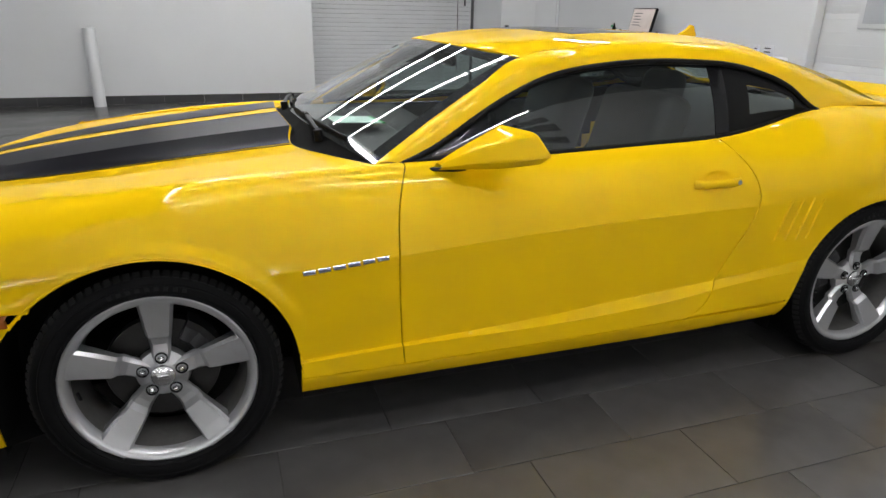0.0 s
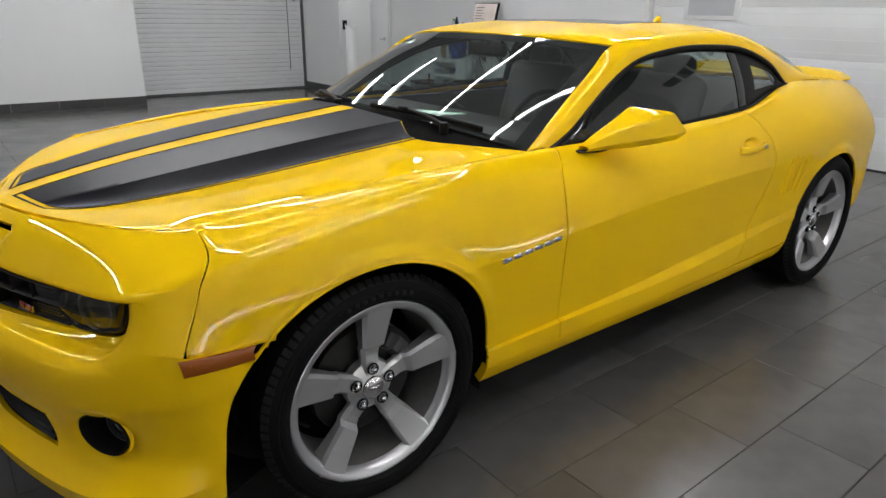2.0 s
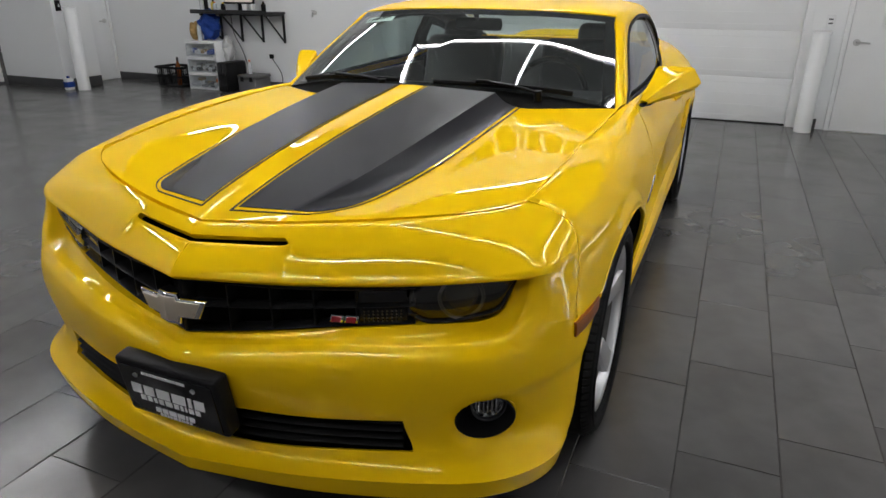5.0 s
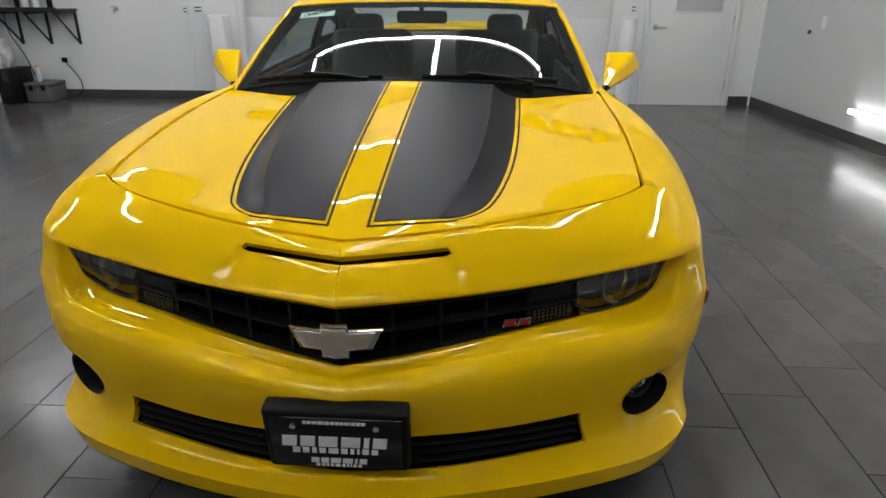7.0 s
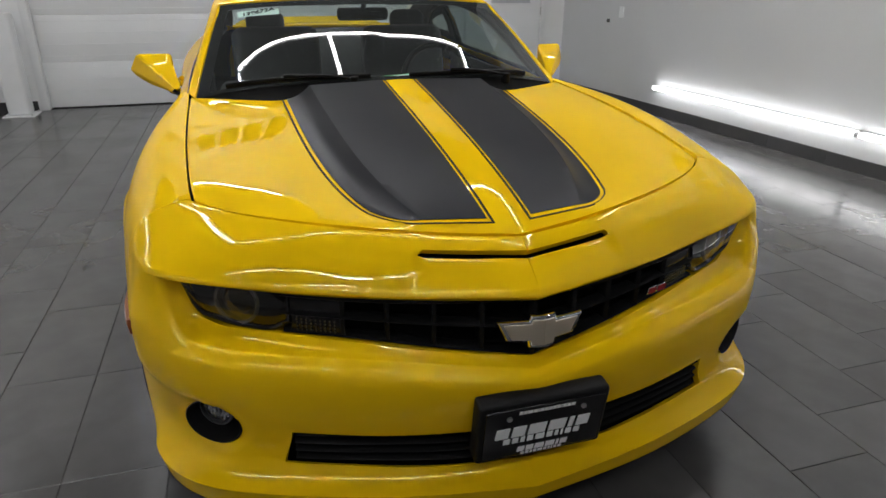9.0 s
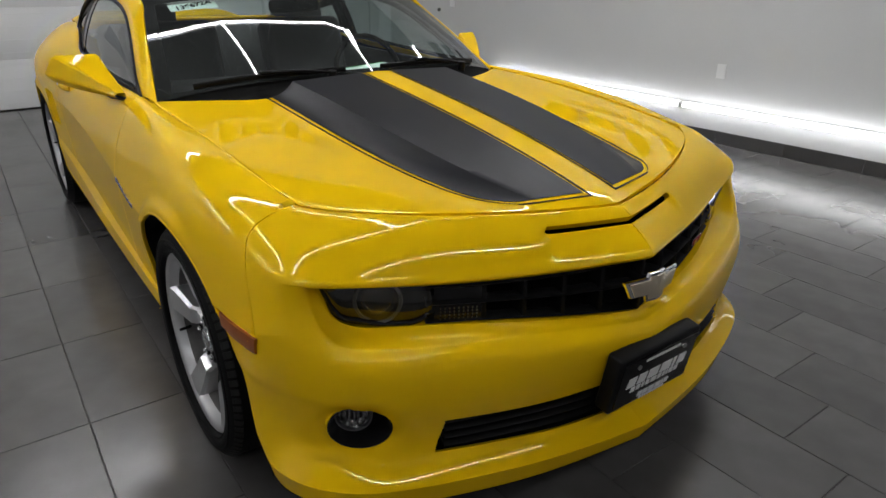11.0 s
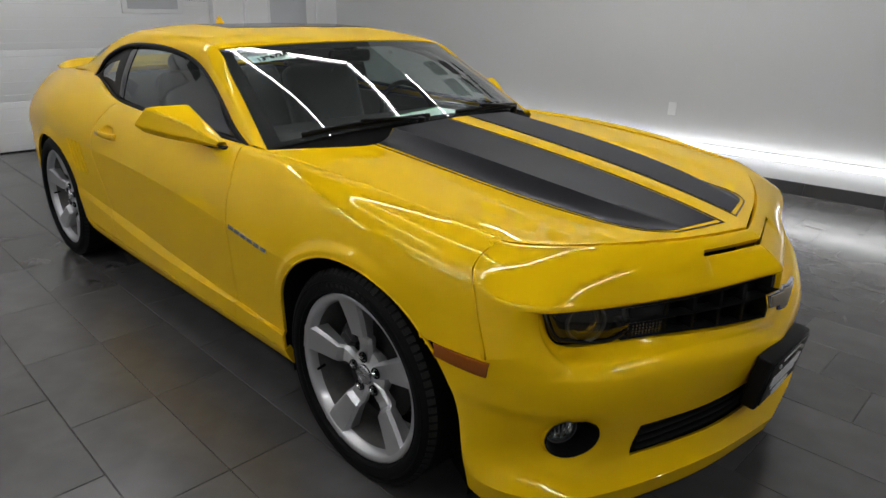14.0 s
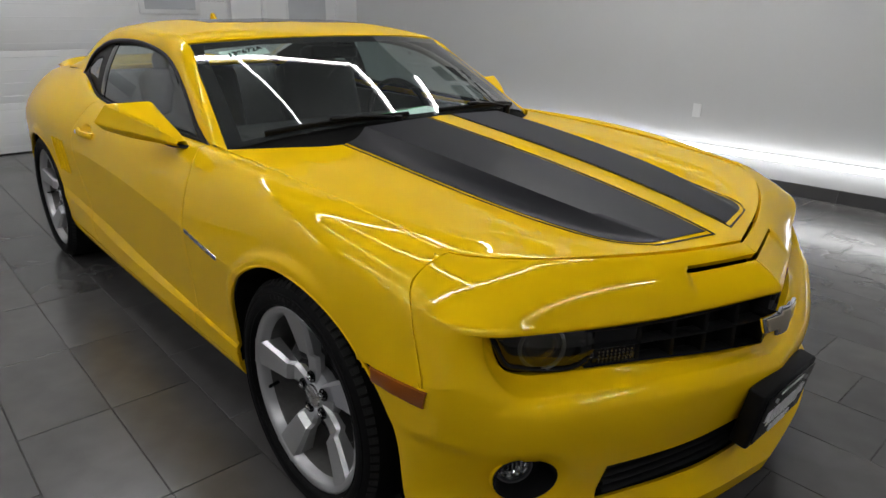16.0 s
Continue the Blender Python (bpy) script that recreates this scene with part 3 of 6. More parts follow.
both = (1, -1)
for side in both:
    # front wing
    def wing_keep(c):
        return outside_arch(c, 0, ARCH_FRONT) and not (c[0] < 0 and c[2] < .632) and not c[2] < .288

    def wing_snap(p):
        p = to_arch(p, 0, ARCH_FRONT)
        if p[0] < -.30 and abs(p[2] - .632) < .02:
            p[2] = .632
        return p

    g = flank_grid(FENDER_FRONT, lambda z: DOOR_FRONT(z) - .0045, 1.045, 7.0, 120, 118)
    g = flared(g, 0, ARCH_FRONT)
    fender = part("front_fender", shell(g, keep=wing_keep, snap=wing_snap, side=side), YELLOW, car)
    lip = tube(arch_line(0, ARCH_FRONT, -9.5, 148, 60, .004, .001), .005, 8, side=side)
    part("arch_lip", lip, YELLOW, fender)
    # door
    g = flank_grid(DOOR_FRONT, DOOR_REAR, 1.055, 6.97, 100, 98)
    for q in g.reshape(-1, 3):
        w = ((q[0] - 2.005) / .062) ** 2 + ((q[2] - .862) / .030) ** 2
        q[1] -= .016 * max(0.0, 1 - w) ** .7
    door = part("door", shell(g, side=side), YELLOW, car)
    # quarter panel
    def quarter_keep(c):
        return outside_arch(c, AXLE_REAR, ARCH_REAR)

    g = flank_grid(lambda z: DOOR_REAR(z) + .0045, lambda z: 3.88, 1.03, 7.0, 96, 92)
    g = flared(g, AXLE_REAR, ARCH_REAR)
    quarter = part("quarter_panel", shell(g, keep=quarter_keep, snap=lambda p: to_arch(p, AXLE_REAR, ARCH_REAR), side=side), YELLOW, car)
    part("arch_lip", tube(arch_line(AXLE_REAR, ARCH_REAR, -25, 195, 60, .004, .001), .005, 8, side=side), YELLOW, quarter)
    # sill
    g = flank_grid(lambda z: .421, lambda z: 2.50, 0.0, 1.0, 90, 8, ())
    part("sill", shell(g, side=side, flange=.03, keep=lambda c: outside_arch(c, AXLE_REAR, ARCH_REAR), snap=lambda p: to_arch(p, AXLE_REAR, ARCH_REAR, .02)), YELLOW, car)
    g = flank_grid(lambda z: 3.25, lambda z: 3.88, 0.0, 1.03, 20, 6, ())
    part("rear_valance", shell(g, side=side, flange=.03), YELLOW, car)
    # wheel housings
    for x0, knots in ((0, ARCH_FRONT), (AXLE_REAR, ARCH_REAR)):
        rows = []
        for w in np.linspace(radians(-22), radians(204), 40):
            r = arch_radius(knots, math.cos(w), math.sin(w)) + .004
            x, z = x0 + r * math.cos(w), HUB + r * math.sin(w)
            y = flank_y(x, max(z, .24)) - .010
            rows.append([(x, y, z), (x, y - .05, z), (x, .60, z)])
        rows = np.array(rows)
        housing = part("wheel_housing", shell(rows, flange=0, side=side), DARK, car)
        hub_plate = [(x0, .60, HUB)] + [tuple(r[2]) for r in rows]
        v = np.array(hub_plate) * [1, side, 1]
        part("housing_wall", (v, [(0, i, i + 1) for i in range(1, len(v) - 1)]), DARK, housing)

# black sheet inside the body, standing in for shade in the seams
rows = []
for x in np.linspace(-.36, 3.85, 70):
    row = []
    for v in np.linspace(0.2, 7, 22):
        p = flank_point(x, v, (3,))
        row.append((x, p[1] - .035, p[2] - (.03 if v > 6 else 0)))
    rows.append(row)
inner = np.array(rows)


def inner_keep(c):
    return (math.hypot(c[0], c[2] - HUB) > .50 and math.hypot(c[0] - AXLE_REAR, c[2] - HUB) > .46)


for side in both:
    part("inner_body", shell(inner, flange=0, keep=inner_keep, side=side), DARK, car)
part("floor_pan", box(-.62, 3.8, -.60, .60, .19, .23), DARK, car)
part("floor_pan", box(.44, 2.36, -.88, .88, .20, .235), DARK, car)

# ---- bonnet ----
# lines from the nose to the windscreen at growing half width: centre, dome edge, valley, outer, gap
HOOD_CENTRE = [(-0.7780, 0.0000, 0.8514), (-0.7000, 0.0000, 0.8714), (-0.5500, 0.0000, 0.9049), (-0.3000, 0.0000, 0.9486), (0.0000, 0.0000, 0.9876), (0.2500, 0.0000, 1.0151), (0.4700, 0.0000, 1.0400)]
HOOD_DOME = [(-0.7245, 0.1800, 0.8568), (-0.6600, 0.2250, 0.8707), (-0.5200, 0.2680, 0.8984), (-0.2800, 0.3060, 0.9384), (0.0000, 0.3300, 0.9755), (0.2500, 0.3430, 1.0023), (0.4920, 0.3500, 1.0249)]
HOOD_VALLEY = [(-0.6970, 0.2700, 0.8539), (-0.6300, 0.3020, 0.8586), (-0.5000, 0.3420, 0.8695), (-0.2600, 0.3850, 0.8939), (0.0200, 0.4120, 0.9260), (0.2600, 0.4300, 0.9526), (0.4800, 0.4450, 0.9734)]
HOOD_OUTER = [(-0.6215, 0.4600, 0.8681), (-0.5600, 0.4750, 0.8767), (-0.4400, 0.5000, 0.8923), (-0.2000, 0.5500, 0.9199), (0.0800, 0.5850, 0.9459), (0.3200, 0.6050, 0.9631), (0.5600, 0.6250, 0.9760)]
HOOD_SIDE = [(-0.5060, 0.6650, 0.8793), (-0.4600, 0.6720, 0.8852), (-0.3600, 0.6800, 0.8973), (-0.1400, 0.6940, 0.9202), (0.1300, 0.7040, 0.9421), (0.3800, 0.7110, 0.9574), (0.6300, 0.7180, 0.9690)]
HOOD_GAP = [(-0.4150, 0.7485, 0.8885), (-0.3830, 0.7565, 0.8934), (-0.3000, 0.7625, 0.9029), (-0.1000, 0.7755, 0.9245), (0.1600, 0.7875, 0.9445), (0.4200, 0.7935, 0.9572), (0.7000, 0.8005, 0.9645)]
HOOD_LINES = [HOOD_CENTRE, HOOD_DOME, HOOD_VALLEY, HOOD_OUTER, HOOD_SIDE, HOOD_GAP]


HOOD_U, HOOD_V = 56, 60
hood_along = [spline(k, at=np.linspace(0, 1, HOOD_U)) for k in HOOD_LINES]
hood_table = loft(hood_along, 15, (1,)).transpose(1, 0, 2)
hood_table = fair(hood_table, 2e5)
for row in hood_table:      # beyond the foot of the dome one shallow crown runs out to the gap
    a, b = row[30], row[-1]
    t = (row[30:, 1] - a[1]) / (b[1] - a[1])
    row[30:, 2] = a[2] + (b[2] - a[2]) * t + .018 * t * (1 - t)
hood_table = fair_between(hood_table, 2e3, (15,), axis=1)
for i in range(12):
    row = hood_table[i]
    whole = np.concatenate([(row * [1, -1, 1])[:0:-1], row])
    knots = whole[[0, 20, 40, 60, 75, 90, 110, 130, 150]]
    plain = hermite(knots[:, 1], knots[:, 2], row[:, 1])
    flat = fair(np.concatenate([plain[:0:-1], plain])[:, None], 1e4, pins=(75,), order=2)[75:, 0]
    t = min(1.0, i / 11)
    row[:, 2] += (flat - row[:, 2]) * (1 - t * t * (3 - 2 * t))
HOOD_V = hood_table.shape[1]


def hood_at(u, y, lift=0.0):
    """The point of the bonnet at fraction u and half width y."""
    f = u * (HOOD_U - 1)
    i = min(int(f), HOOD_U - 2)
    row = hood_table[i] * (1 - (f - i)) + hood_table[i + 1] * (f - i)
    k = min(max(int(np.searchsorted(row[:, 1], abs(y))) - 1, 0), HOOD_V - 2)
    w = (abs(y) - row[k, 1]) / max(1e-9, row[k + 1, 1] - row[k, 1])
    p = row[k] * (1 - w) + row[k + 1] * w
    return np.array([p[0], y, p[2] + lift])


full = np.concatenate([(hood_table * [1, -1, 1])[:, :0:-1], hood_table], axis=1)
hood = part("hood", shell(full, flange=.016), YELLOW, car)


def band(y_a, y_b, u0, u1, n, m, lift):
    """A strip of film on the bonnet between two half widths, each a function of u."""
    g = np.array([[hood_at(u, y_a(u) + (y_b(u) - y_a(u)) * k / (m - 1), lift) for k in range(m)] for u in np.linspace(u0, u1, n)])
    return g


# stripe edges: the outer edge widens towards the windscreen and is rounded at the nose
def stripe_out(u):
    return float(hermite([0, .05, .14, .27, .44, .68, 1], [.285, .312, .347, .384, .417, .442, .460], [u])[0])


def stripe_in(u):
    return float(hermite([0, .5, 1], [.045, .052, .056], [u])[0])


def rounded(u, u0, cut, span):
    """How far a stripe's rounded front corner draws its edge in at u."""
    t = max(0.0, min(1.0, (u0 + span - u) / span))
    return cut * (1 - math.sqrt(1 - t * t))


def stripe_grid():
    """The film of one stripe, with a fold along the edge of the dome."""
    rows = []
    for u in [.062, .066, .070, *[i / (HOOD_U - 1) for i in range(4, HOOD_U - 1)], .997]:
        f = u * (HOOD_U - 1)
        i = min(int(f), HOOD_U - 2)
        fold = hood_table[i, 15, 1] * (1 - f + i) + hood_table[i + 1, 15, 1] * (f - i)
        a, b = stripe_in(u) + .013, stripe_out(u) - .018 - rounded(u, .062, .06, .075)
        fold = min(fold, b - .004)
        ys = [*np.linspace(a, fold, 10)[:-1], *np.linspace(fold, b, 26)]
        rows.append([hood_at(u, y, .0022) for y in ys])
    return np.array(rows)


def sealed(g, side):
    return shell(g, flange=.0012, edge=0, side=side)


for side in both:
    part("stripe", sealed(stripe_grid(), side), STRIPE, hood, "satin black bonnet stripe")
    part("pinstripe", sealed(band(stripe_in, lambda u: stripe_in(u) + .006, .043, .997, 60, 2, .0022), side), PINSTRIPE, hood)
    edge_line = lambda u: stripe_out(u) - rounded(u, .043, .07, .085)
    part("pinstripe", sealed(band(lambda u: edge_line(u) - .006, edge_line, .0435, .997, 80, 2, .0022), side), PINSTRIPE, hood)
    front = np.array([[hood_at(.041 + .0055 * k, y, .0022) for y in np.linspace(stripe_in(.045), edge_line(.046), 24)] for k in (0, 1)])
    part("pinstripe", sealed(front, side), PINSTRIPE, hood)

# ---- nose and bumper ----
S_KNOTS = [0, .2, .4, .6, .75, .88, 1]
NOSE_TOP = [(-.784, 0, .847), (-.752, .13, .850), (-.705, .28, .856), (-.615, .49, .868), (-.51, .665, .879), (-.435, .742, .887), (-.417, .757, .893)]
NOSE_CROWN = [(-.887, 0, .780), (-.823, .195, .773), (-.753, .405, .775), (-.663, .642, .788), (-.590, .828, .808), (-.502, .872, .828), (-.406, .848, .846)]
LIP = [(-.908, 0, .743), (-.843, .20, .737), (-.773, .41, .738), (-.683, .65, .750), (-.609, .842, .771), (-.525, .895, .773), (-.430, .894, .766)]
LIP_UNDER = [(-.896, 0, .731), (-.831, .20, .726), (-.761, .41, .728), (-.671, .648, .741), (-.600, .834, .763)]
CHEEK = [(-.910, 0, .70), (-.846, .20, .70), (-.776, .41, .70), (-.686, .65, .71), (-.612, .842, .722), (-.545, .905, .712), (-.462, .914, .705)]
CHEEK_LOW = [(-.920, 0, .62), (-.870, .20, .63), (-.805, .41, .645), (-.715, .66, .65), (-.645, .827, .660), (-.578, .907, .655), (-.506, .921, .645)]
RIDGE = [(-.932, 0, .548), (-.900, .20, .575), (-.845, .41, .594), (-.742, .68, .602), (-.682, .788, .615), (-.575, .913, .612), (-.378, .945, .603)]
BAND_LOW = [(-.948, 0, .510), (-.921, .20, .530), (-.868, .41, .543), (-.764, .68, .551), (-.699, .797, .560), (-.574, .910, .556), (-.408, .944, .530)]
GRILLE_TOP = [(-.912, 0, .384), (-.888, .20, .390), (-.850, .41, .400), (-.752, .68, .406), (-.675, .802, .408), (-.555, .900, .410), (-.424, .938, .410)]
GRILLE_LOW = [(-.900, 0, .282), (-.886, .20, .290), (-.846, .41, .306), (-.752, .68, .316), (-.670, .805, .316), (-.555, .895, .316), (-.428, .930, .318)]
SPLIT_EDGE = [(-.966, 0, .244), (-.942, .20, .252), (-.898, .42, .260), (-.802, .69, .260), (-.708, .832, .256), (-.577, .916, .256), (-.435, .944, .262)]
SPLIT_LOW = [(-.950, 0, .190), (-.925, .20, .194), (-.882, .42, .198), (-.786, .685, .196), (-.694, .822, .192), (-.567, .902, .188), (-.435, .924, .186)]


def meet(line, z, x):
    """Lets a nose line end on the wing's seam or the wheel opening."""
    line[-1] = (x, flank_y(x, z) + flare(x, z, 0, ARCH_FRONT) + (.001 if z > .64 else .0), z)


def arch_x(z):
    """Where the front edge of the front wheel opening lies at height z."""
    for w in np.linspace(215, 100, 400):
        r = arch_radius(ARCH_FRONT, math.cos(radians(w)), math.sin(radians(w)))
        if HUB + r * math.sin(radians(w)) >= z:
            return r * math.cos(radians(w))


for line, z in ((NOSE_CROWN, .850), (LIP, .766), (CHEEK, .705), (CHEEK_LOW, .638)):
    meet(line, z, FENDER_FRONT(z) - .0032)
for line, z in ((RIDGE, .603), (BAND_LOW, .530), (GRILLE_TOP, .410), (GRILLE_LOW, .318), (SPLIT_EDGE, .262)):
    meet(line, z, arch_x(z))
# the crown lies close over the lip, and the sheet from the bonnet swells gently down to it
NOSE_CROWN = [tuple(.45 * np.array(a) + .55 * np.array(b)) for a, b in zip(NOSE_CROWN, LIP)]
NOSE_MID = [tuple(.5 * (np.array(a) + np.array(b)) + k * np.array([-.0062, .0015, .0075])) for a, b, k in zip(NOSE_TOP, NOSE_CROWN, (1, 1, 1, 1, .8, .5, 0))]
SPLIT_LOW[-1] = (arch_x(.186), SPLIT_EDGE[-1][1] - .02, .186)
# inner end of the deep grille opening, from the centre outwards and up to the lip
INNER = [(-.880, 0, .574), (-.850, .20, .598), (-.787, .41, .624), (-.68, .63, .635), (-.645, .70, .637), (-.62, .735, .645), (-.600, .762, .668), (-.590, .778, .715), (-.583, .785, .766)]


def along(knots, n, s0=0.0, s1=1.0):
    k = np.array(knots)
    s = np.linspace(s0, s1, n)
    return np.stack([hermite(S_KNOTS[:len(k)], k[:, i], s) for i in range(3)], 1)


def knotwise(knots, n):
    k = np.array(knots, float)
    s = np.linspace(0, len(k) - 1, n)
    return np.stack([hermite(np.arange(len(k)), k[:, i], s) for i in range(3)], 1)


FOG_LENS = tinted_glass("clear_fog_lens", (.96, .97, .97))
NS, STEP = 101, 10
FOG = np.array([-.705, .768, .405])
FASCIA = (NOSE_TOP, NOSE_MID, NOSE_CROWN, LIP, CHEEK, CHEEK_LOW, RIDGE, BAND_LOW, GRILLE_TOP, GRILLE_LOW, SPLIT_EDGE, SPLIT_LOW)


def fog_r(p):
    return math.hypot(math.hypot(p[0] - FOG[0], p[1] - FOG[1]) / .078, (p[2] - FOG[2]) / .060)


def fascia_mask(i, j):
    """Openings: main grille, lower grille and the slot under the bonnet's edge."""
    if 3 * STEP <= i < 6 * STEP and j < 75:
        return False
    if 8 * STEP <= i < 9 * STEP and j < 53:
        return False
    return not (6 <= i < 8 and j < 31)


def fog_snap(p):
    r = fog_r(p)
    return FOG + (p - FOG) / r if .6 < r < 1.45 else p


def surface_normals(g):
    n = np.cross(np.gradient(g, axis=1), np.gradient(g, axis=0))
    return n / np.maximum(1e-9, np.linalg.norm(n, axis=2))[:, :, None]


def smooth_step(t):
    t = np.clip(t, 0, 1)
    return t * t * (3 - 2 * t)


def leaning(knots, shift):
    """A line of the nose whose steps are drawn along it by shift round the end of the lower grille."""
    k = np.array(knots)
    s = np.linspace(0, 1, NS)
    s = s + shift * np.exp(-((s - .53) / .11) ** 2)
    return np.stack([hermite(S_KNOTS, k[:, i], s) for i in range(3)], 1)


fascia = loft([leaning(k, {8: -.014, 9: .006}.get(i, 0.0)) for i, k in enumerate(FASCIA)], STEP, (2, 5, 6, 10))
fascia = np.concatenate([fair(fascia[:2 * STEP], 2e4, axis=1), fair(fascia[2 * STEP:], 3e3, axis=1)])
fascia = fair_between(fascia, 2e2, (2 * STEP, 5 * STEP, 6 * STEP, 10 * STEP))
# the cover's rear edge lies flush with the wing
for i in range(5 * STEP + 1):
    x, y, z = fascia[i, -1]
    if z < .89:
        x = FENDER_FRONT(z) - .0032
        want = np.array([x, flank_y(x, z) + flare(x, z, 0, ARCH_FRONT), z])
        for j in range(70, NS):
            fascia[i, j] += (want - fascia[i, -1]) * smooth_step((j - 70) / 30) if j < NS - 1 else want - fascia[i, j]
# below a crease over the fog lamp the corner is drawn in, down to the chin
out_n = surface_normals(fascia)
if out_n[80, 50, 0] > 0:
    out_n = -out_n
for i in range(6 * STEP, 10 * STEP):
    for j in range(60, NS):
        s = j / (NS - 1)
        drop = .478 + .04 * (s - .7) / .3 - fascia[i, j, 2]
        if drop > 0:
            deep = .009 * smooth_step((s - .62) / .16) * min(1.0, (drop / .028)) ** .8 * smooth_step((fascia[i, j, 2] - .27) / .10) * (1 - .5 * smooth_step((s - .86) / .14))
            fascia[i, j] -= out_n[i, j] * deep
# soft dish round the fog lamp
FOG = fascia[80:91, 70:86].reshape(-1, 3)[np.argmin(np.linalg.norm(fascia[80:91, 70:86].reshape(-1, 3) - FOG, axis=1))] * [1, 1, 0] + [0, 0, FOG[2]]
for i in range(7 * STEP, 10 * STEP):
    for j in range(60, 96):
        r = fog_r(fascia[i, j])
        if r < 1.5:
            fascia[i, j] -= out_n[i, j] * .011 * (1 - smooth_step((r - .95) / .5))
FOG = FOG + np.array([.846, -.534, 0]) * .010
# the rim of the deep opening: its outer corner is rounded, and it rolls over into the ledge
R0, C0, ROLL = 6 * STEP, 75, 5
rim_cells = [(R0, j) for j in range(C0 + 1)] + [(i, C0) for i in range(R0 - 1, 3 * STEP - 1, -1)]
rim = np.array([fascia[c] for c in rim_cells])
eased = fair(rim, 60.0, order=2)
moved = {c: eased[k] - rim[k] for k, c in enumerate(rim_cells)}
for i in range(3 * STEP, R0 + 14):
    for j in range(0, C0 + 15):
        foot = (min(i, R0), min(j, C0))
        if i < R0 and j < C0 or foot not in moved:
            continue
        fascia[i, j] += moved[foot] * (1 - smooth_step(max(i - foot[0], j - foot[1]) / 14))
rim = eased
inner = np.array(INNER)
inner_at = np.interp(np.arange(len(rim)), [0, 20, 40, 60, 68, 75, 85, 95, 105], np.arange(9))
inner_line = np.stack([hermite(np.arange(9), inner[:, k], inner_at) for k in range(3)], 1)
inner_line = fair(inner_line, 40.0, order=2)
inward_way = inner_line - rim
inward_way = fair(inward_way / np.linalg.norm(inward_way, axis=1)[:, None], 200.0, order=2)
turn_end = rim + inward_way * .020


def rolled(p0, p1, p2, t):
    return (1 - t) ** 2 * p0 + 2 * t * (1 - t) * p1 + t * t * p2


before = fascia.copy()
for i in range(3 * STEP, R0 + ROLL):
    for j in range(0, C0 + ROLL):
        foot = (min(i, R0), min(j, C0))
        if i < R0 and j < C0:
            continue
        k = rim_cells.index(foot)
        a, b = i - foot[0], j - foot[1]
        m = max(a, b)
        far = (foot[0] + round(a * ROLL / m), foot[1] + round(b * ROLL / m)) if m else (foot[0] + (ROLL if j <= C0 and i == R0 else 0), foot[1] + (ROLL if i < R0 or j == C0 else 0))
        fascia[i, j] = rolled(before[far], before[foot], turn_end[k], .5 * (1 - m / ROLL))
roll_rows = [np.array([fascia[c] for c in rim_cells])]
for t in (.6, .7, .8, .9, 1.0):
    row = []
    for k, c in enumerate(rim_cells):
        far = (c[0] + (ROLL if c[0] == R0 else 0), c[1] + (ROLL if c[0] < R0 or c[1] == C0 else 0))
        row.append(rolled(before[far], before[c], turn_end[k], t))
    roll_rows.append(np.array(row))
ledge = loft([roll_rows[-1], .5 * (roll_rows[-1] + inner_line) + [.004, 0, -.004], inner_line], 5)
ledge = np.concatenate([np.array(roll_rows[:-1]), ledge, [inner_line + [.05, -.01, -.01]]])
# the sheet below the scoop slot is sunk, with a ramp at each end
for i in range(8, 2 * STEP):
    sink = .014 * (1 - (i - 8) / (2 * STEP - 8))
    for j in range(NS):
        edge = min(1.0, max(0.0, (.262 + .0025 * (i - 8) - fascia[i, j, 1]) / .03))
        fascia[i, j] += np.array([.62, 0, -.78]) * sink * edge * edge * (3 - 2 * edge)


def fused(v, f, grid, side):
    """A panel with a second grid grown on, their shared border welded."""
    bm = bmesh.new()
    g = np.array(grid) * [1, side, 1]
    nv = g.shape[1]
    vs = [bm.verts.new(p) for p in v]
    for q in f:
        bm.faces.new([vs[i] for i in q])
    more = [bm.verts.new(p) for p in g.reshape(-1, 3)]
    for q in grid_faces(len(g), nv):
        bm.faces.new([more[i] for i in (q if side < 0 else q[::-1])])
    bmesh.ops.remove_doubles(bm, verts=bm.verts, dist=2e-4)
    return bm


def off_rim(p):
    """Whether a border point may be folded in: not where the ledge grows on."""
    return np.min(np.linalg.norm(roll_rows[0] - p, axis=1)) > 1e-4


